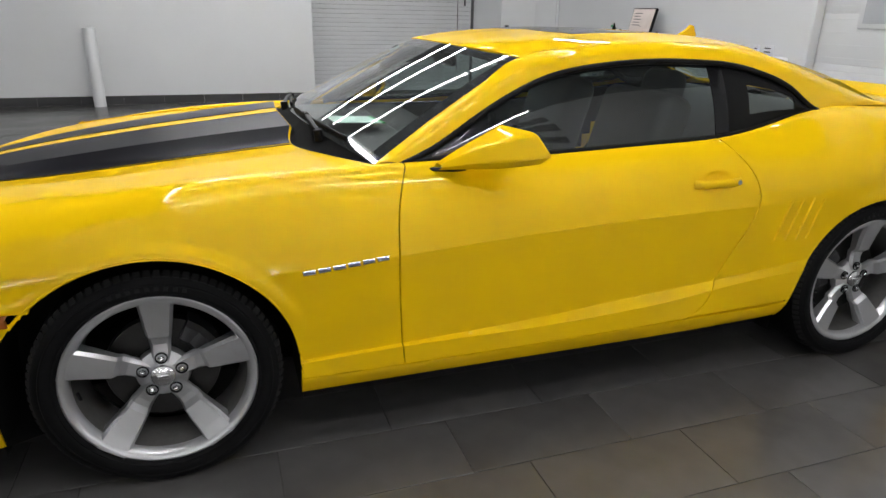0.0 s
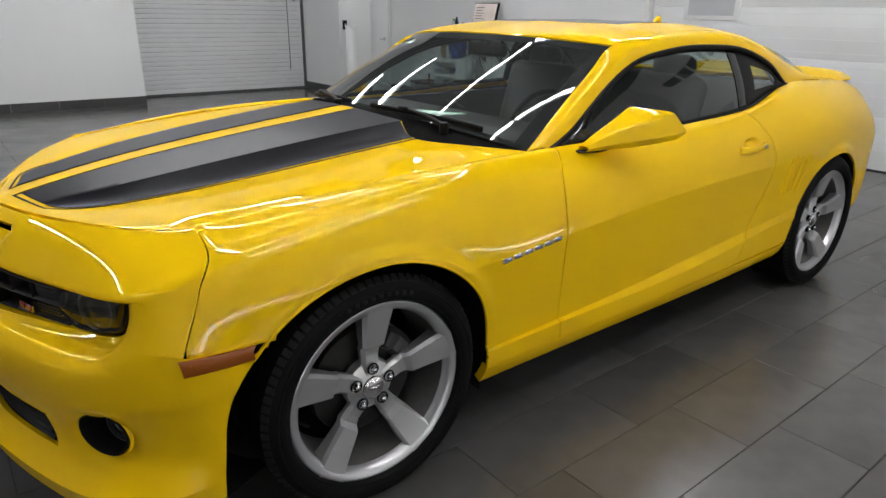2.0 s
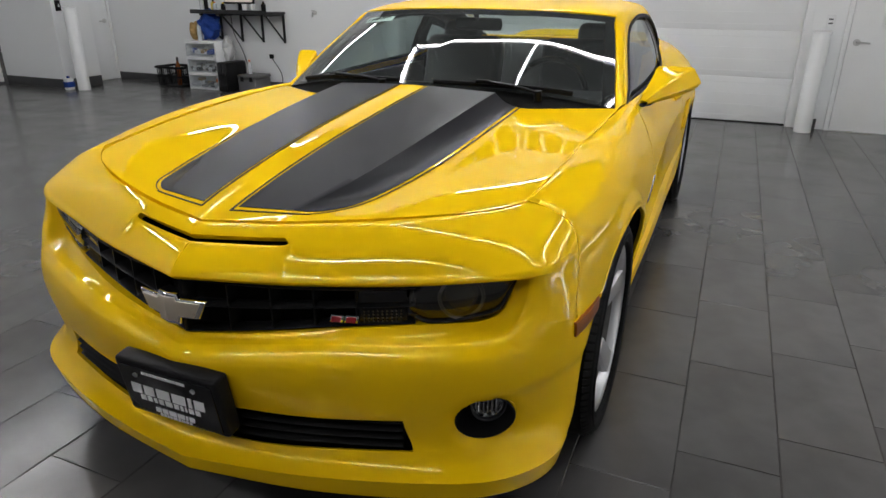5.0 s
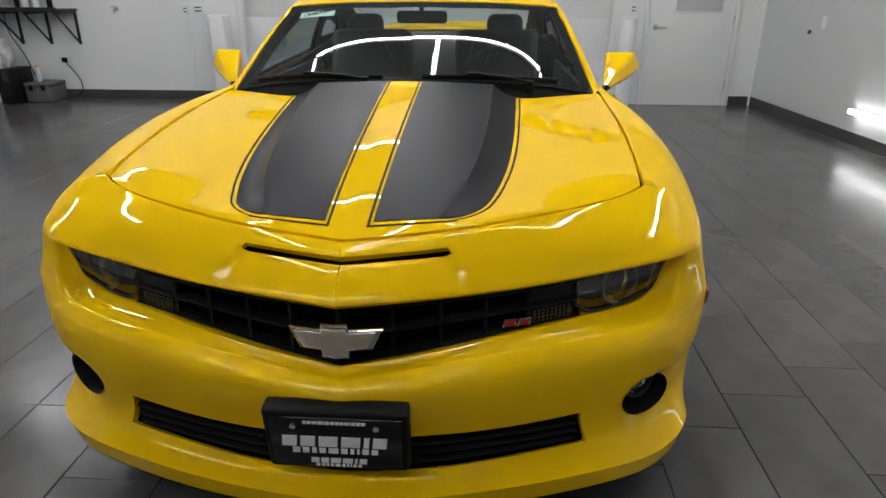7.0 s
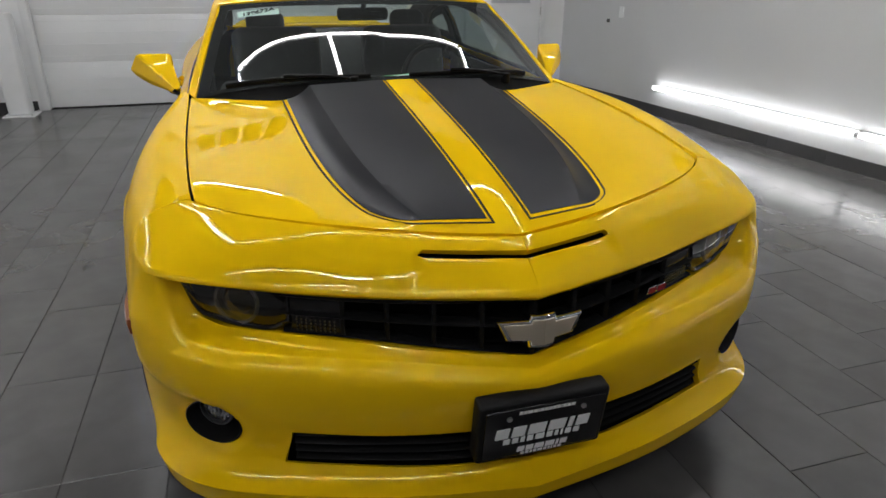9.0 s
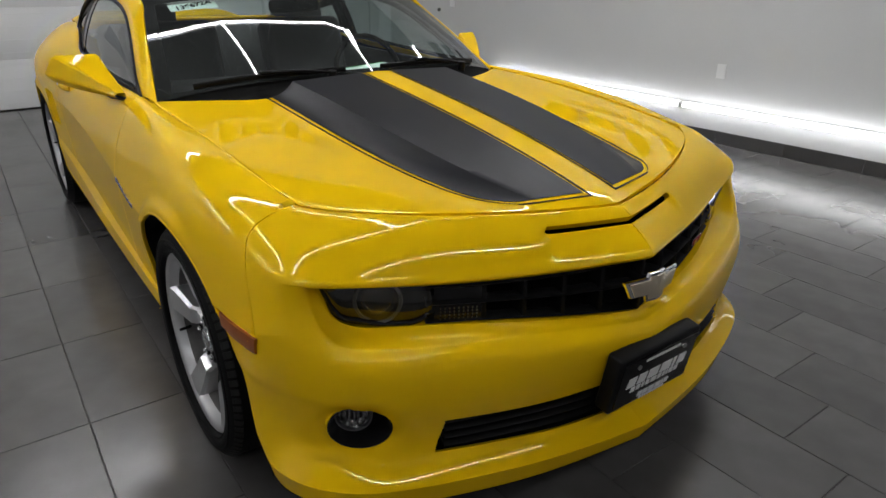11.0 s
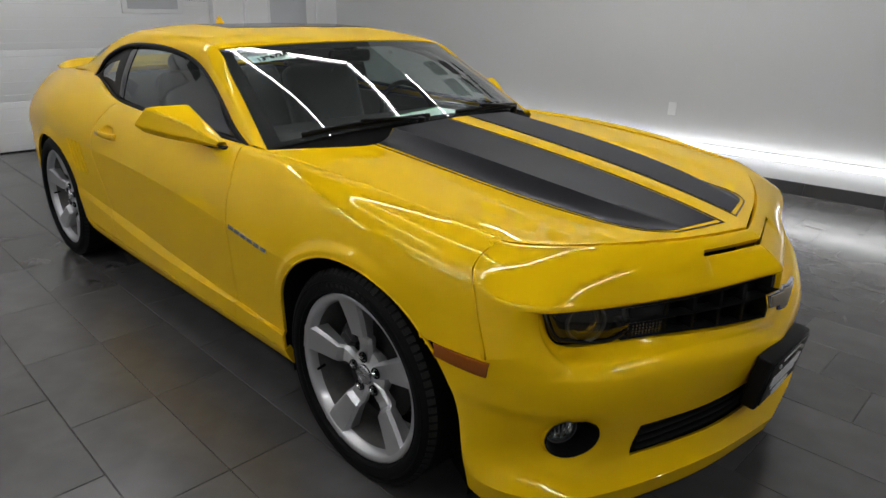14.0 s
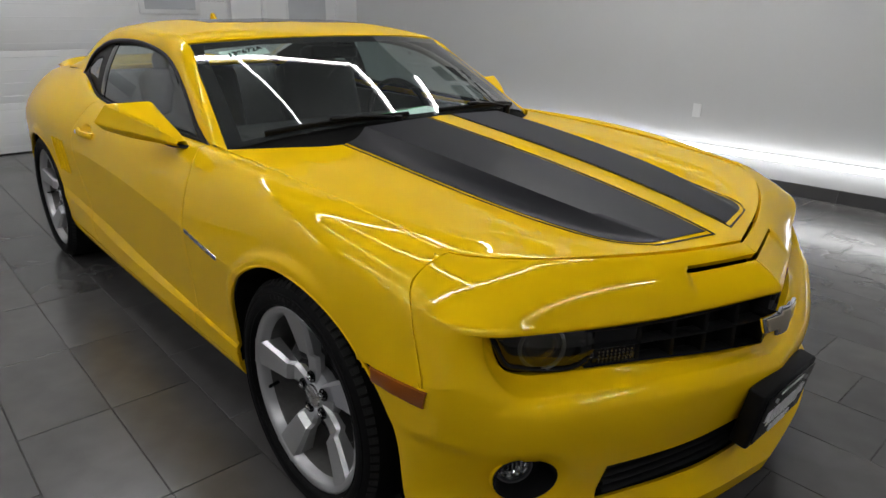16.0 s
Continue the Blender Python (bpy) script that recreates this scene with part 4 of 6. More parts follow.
for side in both:
    v, f = shell(fascia, side=side, flange=.02, keep=lambda c: fog_r(c) > 1, snap=fog_snap, mask=fascia_mask, fold=off_rim)
    bumper = part("bumper_cover", fused(v, f, ledge, side), YELLOW, car)
    # underside of the lip over the opening
    lip_row = fascia[3 * STEP, :C0 + 1]
    under = along(LIP_UNDER, C0 + 1, 0, .75)
    g = loft([lip_row, under, under + [.085, 0, .012]], 4, (1,))
    part("opening_top", shell(g, side=side, flange=0), YELLOW, bumper)
    # fog lamp in its round pocket
    out = Vector((-.846, side * .534, 0)).normalized()
    fog = new("fog_lamp")
    fog.parent = car
    fog.matrix_basis = Matrix.Translation((FOG[0], side * FOG[1], FOG[2])) @ out.to_track_quat("Y", "Z").to_matrix().to_4x4()
    squash = Matrix.Diagonal((1, 1, .78, 1))
    rim = part("fog_rim", lathe([(.0765, -.010), (.0775, -.001), (.0795, .0005), (.0825, -.001), (.085, -.008)], 48), YELLOW, fog)
    rim.matrix_basis = pose(0, -.006, 0) @ squash
    bezel = part("bezel", lathe([(.0785, -.001), (.0755, .001), (.0735, -.004), (.068, -.030), (.060, -.068), (0, -.074)], 48), BLACK, fog)
    bezel.matrix_basis = squash
    deep = pose(.018 * side, -.044, .006)
    for name, profile, mat in (("reflector", [(.040, -.004), (.036, -.014), (.022, -.024), (0, -.028)], REFLECTOR),
                               ("lens", [(.042, -.002), (.041, .004), (.026, .010), (0, .012)], FOG_LENS),
                               ("lamp_ring", [(.040, -.020), (.047, -.004), (.047, .004), (.043, .005)], GREY_PLASTIC)):
        ob = part(name, lathe(profile, 32), mat, fog)
        ob.matrix_basis = deep
    for i in range(-2, 3):
        ob = part("reflector_rib", rod((.011 * i, -.008 - .001 * abs(i), -.026), (.011 * i, -.008 - .001 * abs(i), .026), .003, 8), CHROME, fog)
        ob.matrix_basis = deep
    # amber side marker
    g = []
    for t in np.linspace(0, 1, 14):
        x = -.535 + .166 * t
        y = float(np.interp(x, [-.575, -.50, -.44, -.36], [.913, flank_y(-.50, .618) - .004, flank_y(-.44, .618), flank_y(-.37, .618)])) + .0075 + .004 * (1 - t)
        g.append([(x + .004, y, .590 + .006 * t), (x, y + .002, .616 + .004 * t), (x - .004 + .012 * t, y, .6335)])
    part("side_marker", shell(np.array(g), side=side, flange=.012, edge=.0015), AMBER, car, "amber side marker lamp")

# dark backing sheets added behind the grilles in place of shade
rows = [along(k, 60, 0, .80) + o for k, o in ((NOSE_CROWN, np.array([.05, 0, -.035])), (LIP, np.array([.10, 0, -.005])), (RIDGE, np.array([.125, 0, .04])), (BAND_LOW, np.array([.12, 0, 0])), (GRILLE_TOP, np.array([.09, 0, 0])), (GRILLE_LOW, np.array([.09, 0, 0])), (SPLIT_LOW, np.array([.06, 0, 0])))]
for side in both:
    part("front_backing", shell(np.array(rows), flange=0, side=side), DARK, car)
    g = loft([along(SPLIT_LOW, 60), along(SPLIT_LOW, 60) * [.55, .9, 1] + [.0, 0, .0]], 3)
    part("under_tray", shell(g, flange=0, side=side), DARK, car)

# ---- cabin ----
DRIP = [(.79, .815, .965), (.93, .795, 1.022), (1.09, .760, 1.112), (1.33, .715, 1.220), (1.552, .700, 1.265), (1.792, .695, 1.282), (2.105, .695, 1.274), (2.306, .70, 1.240), (2.49, .712, 1.172), (2.64, .725, 1.082), (2.85, .704, 1.087), (3.10, .69, 1.078)]
PILLAR = [(.705, .786, .959), (.82, .763, 1.033), (.97, .730, 1.125), (1.14, .692, 1.222), (1.275, .662, 1.292), (1.60, .634, 1.335), (2.05, .622, 1.342), (2.35, .622, 1.310), (2.60, .628, 1.245), (2.80, .632, 1.180), (3.0, .637, 1.115), (3.15, .645, 1.070)]
GLASS_LOW = [(.83, .812, .966), (.93, .815, .970), (1.10, .820, .972), (1.33, .824, .975), (1.552, .824, .982), (1.80, .820, .990), (2.105, .806, 1.003), (2.306, .775, 1.030), (2.49, .742, 1.060), (2.62, .724, 1.082)]


def rail(knots, n, lo=0.0, hi=1.0):
    """Evenly spaced by knot, so that lines with matching knots stay matched."""
    k = np.array(knots, float)
    s = np.linspace(lo * (len(k) - 1), hi * (len(k) - 1), n)
    return np.stack([hermite(np.arange(len(k)), k[:, i], s) for i in range(3)], 1)


ROOF_EDGE = [(1.275, .662, 1.293), (1.45, .645, 1.323), (1.80, .628, 1.343), (2.15, .621, 1.338), (2.42, .622, 1.297)]
ROOF_Q = [(1.20, .48, 1.310), (1.42, .46, 1.347), (1.80, .45, 1.3685), (2.17, .45, 1.360), (2.46, .45, 1.320)]
ROOF_H = [(1.155, .25, 1.319), (1.405, .24, 1.352), (1.80, .235, 1.373), (2.19, .235, 1.363), (2.49, .235, 1.327)]
ROOF_C = [(1.14, 0, 1.322), (1.40, 0, 1.356), (1.80, 0, 1.3775), (2.20, 0, 1.367), (2.50, 0, 1.331)]
for side in both:
    bulge = 0.5 * (rail(DRIP, 150) + rail(PILLAR, 150)) + [0, .010, .012]
    g = loft([rail(DRIP, 150), bulge, rail(PILLAR, 150)], 7)
    rail_part = part("pillar_and_rail", shell(g, side=side, flange=.012), YELLOW, car)
    part("inner_lining", tube(rail(DRIP, 80, .06, .92) - [0, .030, .012], .017, 8, side=side), DASH, rail_part)
    part("inner_lining", shell(g[:, 4:-1] - [0, .022, .012], side=side, flange=0), DASH, rail_part)
    part("inner_lining", shell(np.array([rail(DRIP, 120, .04, .80) - [0, .016, -.006], rail(DRIP, 120, .04, .80) - [0, .024, .022], rail(DRIP, 120, .04, .80) - [0, .060, .004]]), side=side, flange=0), DASH, rail_part)
half = loft([rail(k, 40) for k in (ROOF_EDGE, ROOF_Q, ROOF_H, ROOF_C)], 7)
half = fair(half, 2e3, axis=1)
full = np.concatenate([half, (half * [1, -1, 1])[-2::-1]], axis=0)
roof = part("roof", shell(full, flange=.012), YELLOW, car)
# tilting glass sunroof
g = loft([rail(k, 40)[15:24] for k in (ROOF_EDGE, ROOF_Q, ROOF_H, ROOF_C)], 7)[8:]
g = np.concatenate([g, (g * [1, -1, 1])[-2::-1]], axis=0) + [0, 0, .0025]
part("sunroof", shell(g, flange=.004), BLACK_GLOSS, roof, "tinted black glass sunroof panel")
# roof aerial
fin_profile = [(0, 0), (.160, 0), (.150, .014), (.130, .058), (.114, .063), (.080, .034), (.03, .009)]
m = Matrix(((1, 0, 0, 2.40), (0, 0, -1, .012), (0, 1, 0, 1.337), (0, 0, 0, 1)))
part("roof_aerial", prism(fin_profile, .018, m, .005), YELLOW, car, "yellow shark-fin aerial")

# windscreen
WS_LOW = [(.530, 0, 1.030), (.553, .30, 1.025), (.606, .55, 1.006), (.708, .782, .960)]
WS_TOP = [(1.142, 0, 1.319), (1.159, .25, 1.317), (1.203, .46, 1.309), (1.270, .658, 1.289)]
low, top = spline(WS_LOW, 30), spline(WS_TOP, 30)
mid = 0.5 * (low + top) + np.array([-.004, 0, .009])
half = loft([low, mid, top], 12)
full = np.concatenate([(half * [1, -1, 1])[:, :0:-1], half], axis=1)
windscreen = part("windscreen", shell(full, flange=0), SCREEN_GLASS, car, "clear windscreen reflecting the ceiling tubes")
windscreen.visible_shadow = False
# black ceramic border of the glass
n_rows, n_cols = full.shape[:2]
rows = full - [0, 0, .003]
part("glass_border", shell(rows[-3:], flange=0), DARK, windscreen)
part("glass_border", shell(rows[:2], flange=0), DARK, windscreen)
for cols in (slice(0, 3), slice(n_cols - 3, n_cols)):
    part("glass_border", shell(rows[:, cols], flange=0), DARK, windscreen)

# rear glass, boot lid and tail
RG_TOP = [(2.50, 0, 1.329), (2.49, .235, 1.325), (2.46, .45, 1.315), (2.42, .620, 1.294)]
RG_LOW = [(3.25, 0, 1.072), (3.23, .25, 1.072), (3.18, .48, 1.072), (3.12, .635, 1.078)]
low, top = spline(RG_LOW, 20), spline(RG_TOP, 20)
half = loft([top, 0.5 * (low + top) + [0, 0, .02], low], 8)
full = np.concatenate([(half * [1, -1, 1])[:, :0:-1], half], axis=1)
rear_glass = part("rear_glass", shell(full, flange=0), SCREEN_GLASS, car)
rear_glass.visible_shadow = False
DECK = [[(3.10, .68, 1.078), (3.3, .66, 1.068), (3.6, .62, 1.042), (3.88, .56, .988)], [(3.19, .45, 1.072), (3.35, .45, 1.068), (3.62, .45, 1.055), (3.90, .43, 1.01)], [(3.26, 0, 1.071), (3.4, 0, 1.070), (3.65, 0, 1.06), (3.92, 0, 1.02)]]
half = loft([rail(k, 24) for k in DECK], 8)
full = np.concatenate([half, (half * [1, -1, 1])[-2::-1]], axis=0)
boot = part("boot_lid", shell(full, flange=.012), YELLOW, car)
wing = []
for y in np.linspace(-.60, .60, 40):
    x = 3.80 - .10 * (y / .60) ** 2
    end = max(0.05, 1 - (abs(y) / .62) ** 8)
    wing.append([(x - .09, y, 1.035), (x - .03, y, 1.035 + .038 * end), (x + .075, y, 1.035 + .060 * end), (x + .085, y, 1.035 + .045 * end), (x + .03, y, 1.03)])
part("boot_spoiler", shell(np.array(wing), flange=.004), YELLOW, boot)
TAIL = [[(3.88, .56, .985), (3.88, .60, .97), (3.88, .67, .86), (3.88, .69, .74), (3.88, .69, .5), (3.88, .68, .38), (3.88, .66, .33)], [(3.935, .3, 1.01), (3.94, .3, .97), (3.95, .3, .86), (3.95, .3, .74), (3.97, .3, .5), (3.95, .3, .38), (3.93, .3, .33)], [(3.95, 0, 1.02), (3.955, 0, .97), (3.965, 0, .86), (3.965, 0, .74), (3.985, 0, .5), (3.965, 0, .38), (3.945, 0, .33)]]
half = loft([rail(k, 30) for k in TAIL], 6)
full = np.concatenate([half, (half * [1, -1, 1])[-2::-1]], axis=0)
part("rear_bumper", shell(full, flange=.02), YELLOW, car)

# side windows
for side in both:
    low, top = rail(GLASS_LOW, 90), rail(DRIP, 90, 0, 9 / 11)
    low, top = low - [0, .012, 0], top - [0, .014, .012]
    g = loft([low, .5 * (low + top) + [0, .014, 0], top], 8)
    glass_a, glass_b = g[:, :59], g[:, 60:]
    ob = part("side_window", shell(glass_a, flange=0, side=side), SIDE_GLASS, car, "dark tinted side window")
    ob.visible_shadow = False
    ob = part("quarter_window", shell(glass_b, flange=0, side=side), SIDE_GLASS, car, "dark tinted rear quarter window")
    ob.visible_shadow = False
    inside = lambda i, j: not (4 <= i < 12 and 6 <= j < 20)
    part("quarter_frame", shell(glass_b + [0, .004, 0], flange=.004, side=side, mask=inside), BLACK, car)
    # black window trim and the slim pillar between the panes
    trim = rail(DRIP, 90, 0, 9 / 11) - [0, .002, .006]
    part("window_trim", tube(trim, .011, 8, side=side), BLACK, car)
    part("belt_trim", tube(rail(GLASS_LOW, 90) + [0, .001, .001], .010, 8, flat=(.006, .011), side=side), BLACK, car)
    part("window_pillar", shell(g[:, 58:62] + [0, .004, 0], flange=.006, side=side), BLACK_GLOSS, car)
    # dark sail behind the mirror
    part("mirror_sail", shell(g[:, :9] + [0, .005, 0], flange=.006, side=side), BLACK, car)

# door mirrors: five-cornered rings from the stalk to the glass
MIRROR_ROOT = [(.905, .850, .970), (.910, .878, .970), (.912, .890, .960), (.905, .880, .951), (.892, .852, .951)]
MIRROR_WAIST = [(.968, .862, 1.014), (.990, .945, 1.020), (1.005, .976, .985), (.996, .945, .960), (.958, .864, .954)]
MIRROR_MID = [(1.035, .876, 1.056), (1.078, 1.012, 1.060), (1.104, 1.052, 1.002), (1.084, 1.012, .970), (1.025, .882, .960)]
MIRROR_END = [(1.102, .886, 1.096), (1.165, 1.066, 1.090), (1.205, 1.112, 1.020), (1.180, 1.080, .990), (1.096, .890, .967)]


def corners_cut(ring, times=3, keep=.91):
    """Chaikin's corner cutting on a closed ring."""
    p = np.array(ring, float)
    for _ in range(times):
        q = np.roll(p, -1, 0)
        p = np.stack([keep * p + (1 - keep) * q, (1 - keep) * p + keep * q], 1).reshape(-1, 3)
    return p


k = np.array([corners_cut(r) for r in (MIRROR_ROOT, MIRROR_WAIST, MIRROR_MID, MIRROR_END)])
s = np.linspace(0, 3, 26)
rings = np.stack([[hermite(np.arange(4), k[:, i, c], s) for c in range(3)] for i in range(k.shape[1])], 0).transpose(2, 0, 1)
centre = rings[-1].mean(0)
rings = np.concatenate([rings, [(rings[-1] - centre) * .97 + centre + [.006, 0, 0]], [(rings[-1] - centre) * .90 + centre + [.004, 0, 0]], [(rings[-1] - centre) * .88 + centre - [.010, 0, 0]]])
rings = np.concatenate([rings, rings[:, :1]], axis=1)
rings[:, :, 1] = np.where(rings[:, :, 1] > .87, .87 + (rings[:, :, 1] - .87) * .85, rings[:, :, 1])
for side in both:
    mirror = part("door_mirror", shell(rings, flange=0, side=side, core=(1.05, .95, 1.02)), YELLOW, car)
    glass = rings[-1][:-1] + [.003, 0, 0]
    v = glass * [1, side, 1]
    part("mirror_glass", (v, [tuple(range(len(v)))]), CHROME, mirror)
    part("mirror_base", tube([(.875, .828, .952), (.90, .858, .950), (.95, .885, .951), (.99, .893, .955)], .008, 8, flat=(.016, .006), side=side), BLACK, mirror)

# door handles
for side in both:
    y = lambda x: flank_y(x, .852)
    pts = [(x, y(x) + .002 + .020 * math.sin(math.pi * t) ** .5, .850 + .003 * t) for t, x in zip(np.linspace(0, 1, 24), np.linspace(1.90, 2.098, 24))]
    handle = part("door_handle", tube(pts, .013, 12, flat=(.009, .016), side=side), YELLOW, car)
    part("lock", rod((2.083, side * (y(2.083) + .016), .852), (2.083, side * (y(2.083) + .024), .852), .009, 16), STEEL, handle)
    # gill slots ahead of the rear wheel
    for i in range(4):
        x0 = 2.30 + .052 * i
        pts = [(x0 + .05 * t, flank_y(x0 + .05 * t, .60 + .17 * t) + .0005, .60 + .17 * t) for t in np.linspace(0, 1, 10)]
        part("gill", tube(pts, .006, 8, side=side), YELLOW, car)
    # script badge on the wing: a row of small metal bars
    for i in range(6):
        x0 = .440 + .047 * i
        z0 = .668 + .004 * i
        yy = flank_y(x0 + .018, z0) + .001
        m = Matrix(((1, 0, 0, x0), (0, 0, side, side * yy), (0, 1, 0, z0), (0, 0, 0, 1)))
        part("badge_bar", prism([(0, 0), (.039, .003), (.037, .019), (-.002, .016)], .004, m, .001), CHROME, car)

# cowl
cw_a = np.concatenate([hood_table[-1][::-1] * [1, -1, 1], hood_table[-1][1:]])[::2] + [-.03, 0, -.018]
ws = spline(WS_LOW, 60)
cw_b = np.concatenate([(ws * [1, -1, 1])[::-1], ws[1:]])
cw_b = cw_b[np.linspace(0, len(cw_b) - 1, len(cw_a)).astype(int)] + [.02, 0, .000]
part("cowl_panel", shell(np.array([cw_a, .5 * (cw_a + cw_b) - [0, 0, .012], cw_b]), flange=0), DARK, car)
# ---- interior ----
part("dashboard", box(.72, 1.18, -.70, .70, .78, .965, .05, 4), DASH, car)
part("dashboard", box(.62, .95, -.66, .66, .93, .972, .03, 3), DASH, car)
part("cabin_floor", box(.9, 2.7, -.72, .72, .26, .33, .01), DASH, car)
for side in both:
    part("door_card", box(.95, 2.2, side * .755, side * .785, .32, .955, .01), DASH, car)
    seat = thing("seat", "", "")
    seat.parent = car
    y = side * .38
    part("cushion", box(1.35, 1.88, y - .25, y + .25, .44, .60, .06, 4), SEAT, seat)
    ob = part("backrest", box(-.07, .09, -.25, .25, 0, .62, .06, 4), SEAT, seat)
    ob.matrix_basis = pose(1.86, y, .54, 0, 16, 0)
    ob = part("headrest", box(-.05, .06, -.11, .11, 0, .16, .05, 4), SEAT, seat)
    ob.matrix_basis = pose(2.045, y + side * .05, 1.07, 0, 12, 0)
part("rear_bench", box(2.30, 2.75, -.62, .62, .50, .66, .06, 4), SEAT, car)
ob = part("rear_bench", box(-.08, .08, -.60, .60, 0, .50, .06, 4), SEAT, car)
ob.matrix_basis = pose(2.72, 0, .60, 0, 24, 0)
part("parcel_shelf", box(2.85, 3.22, -.62, .62, .99, 1.02, .01), DASH, car)
wheel_ring = [(1.20 + .165 * math.sin(w) * .38, -.38 + .185 * math.cos(w), .915 + .175 * math.sin(w)) for w in np.linspace(0, 2 * math.pi, 48, endpoint=False)]
steering = part("steering_wheel", tube(wheel_ring, .015, 10, closed=True), BLACK, car)
part("wheel_boss", ball((1.19, -.38, .905), .065, (.5, 1, .9)), BLACK, steering)
for w in (200, 340, 270):
    p = (1.20 + .165 * math.sin(radians(w)) * .38, -.38 + .175 * math.cos(radians(w)), .915 + .165 * math.sin(radians(w)))
    part("wheel_spoke", rod((1.19, -.38, .905), p, .014, 8), BLACK, steering)
part("inside_mirror", box(1.20, 1.235, -.125, .125, 1.215, 1.275, .02, 4), BLACK, car)
part("mirror_stalk", rod((1.17, 0, 1.30), (1.215, 0, 1.265), .012, 10), BLACK, car)
for side in both:
    part("sun_visor", box(1.22, 1.40, side * .12, side * .52, 1.285, 1.302, .008), SEAT, car)
part("headliner", shell(loft([rail(k, 20) for k in (ROOF_EDGE, ROOF_Q, ROOF_H, ROOF_C, [(x, -y, z) for x, y, z in ROOF_H], [(x, -y, z) for x, y, z in ROOF_Q], [(x, -y, z) for x, y, z in ROOF_EDGE])], 3) - [0, 0, .03], flange=0), DASH, car)

# ---- wheels ----
TYRE_PROFILE = [(.262, -.118), (.275, -.126), (.320, -.133), (.347, -.124), (.358, -.108), (.363, -.06), (.364, 0), (.363, .06), (.3595, .104), (.353, .119), (.340, .129), (.322, .1345), (.308, .1345), (.297, .130), (.289, .122), (.282, .113), (.268, .095)]
RIM_PROFILE = [(.2710, .106), (.2755, .111), (.2755, .116), (.2710, .1185), (.259, .1165), (.250, .108), (.244, .085), (.238, .02), (.232, -.06), (.255, -.10)]


def spoke_mesh():
    """One broad spoke: a flat bright face, chamfered flanks and a forked root round its nut."""
    # distance from hub, half width of face, half width of flank, face height, flank depth
    rows = [(.036, .018, .024, .074, .030), (.070, .020, .028, .070, .026), (.100, .020, .030, .067, .025), (.120, .0240, .033, .069, .028), (.134, .0275, .035, .0875, .036), (.175, .0325, .041, .095, .042), (.215, .0372, .046, .103, .050), (.245, .0405, .049, .1105, .060), (.2735, .0435, .052, .1182, .060)]
    v, f = [], []
    rings = [[(x, o, d) for x, o in ((-b, top - depth), (-b, top - .012), (-a, top), (a, top), (b, top - .012), (b, top - depth))] for d, a, b, top, depth in rows]
    for p, q in zip(rings[:-1], rings[1:]):      # every facet on its own corners, so that the edges stay crisp
        for j in range(5):
            k = len(v)
            v += [p[j], q[j], q[j + 1], p[j + 1]]
            f.append((k, k + 1, k + 2, k + 3))
    return v, f


HUB_UP = .3565


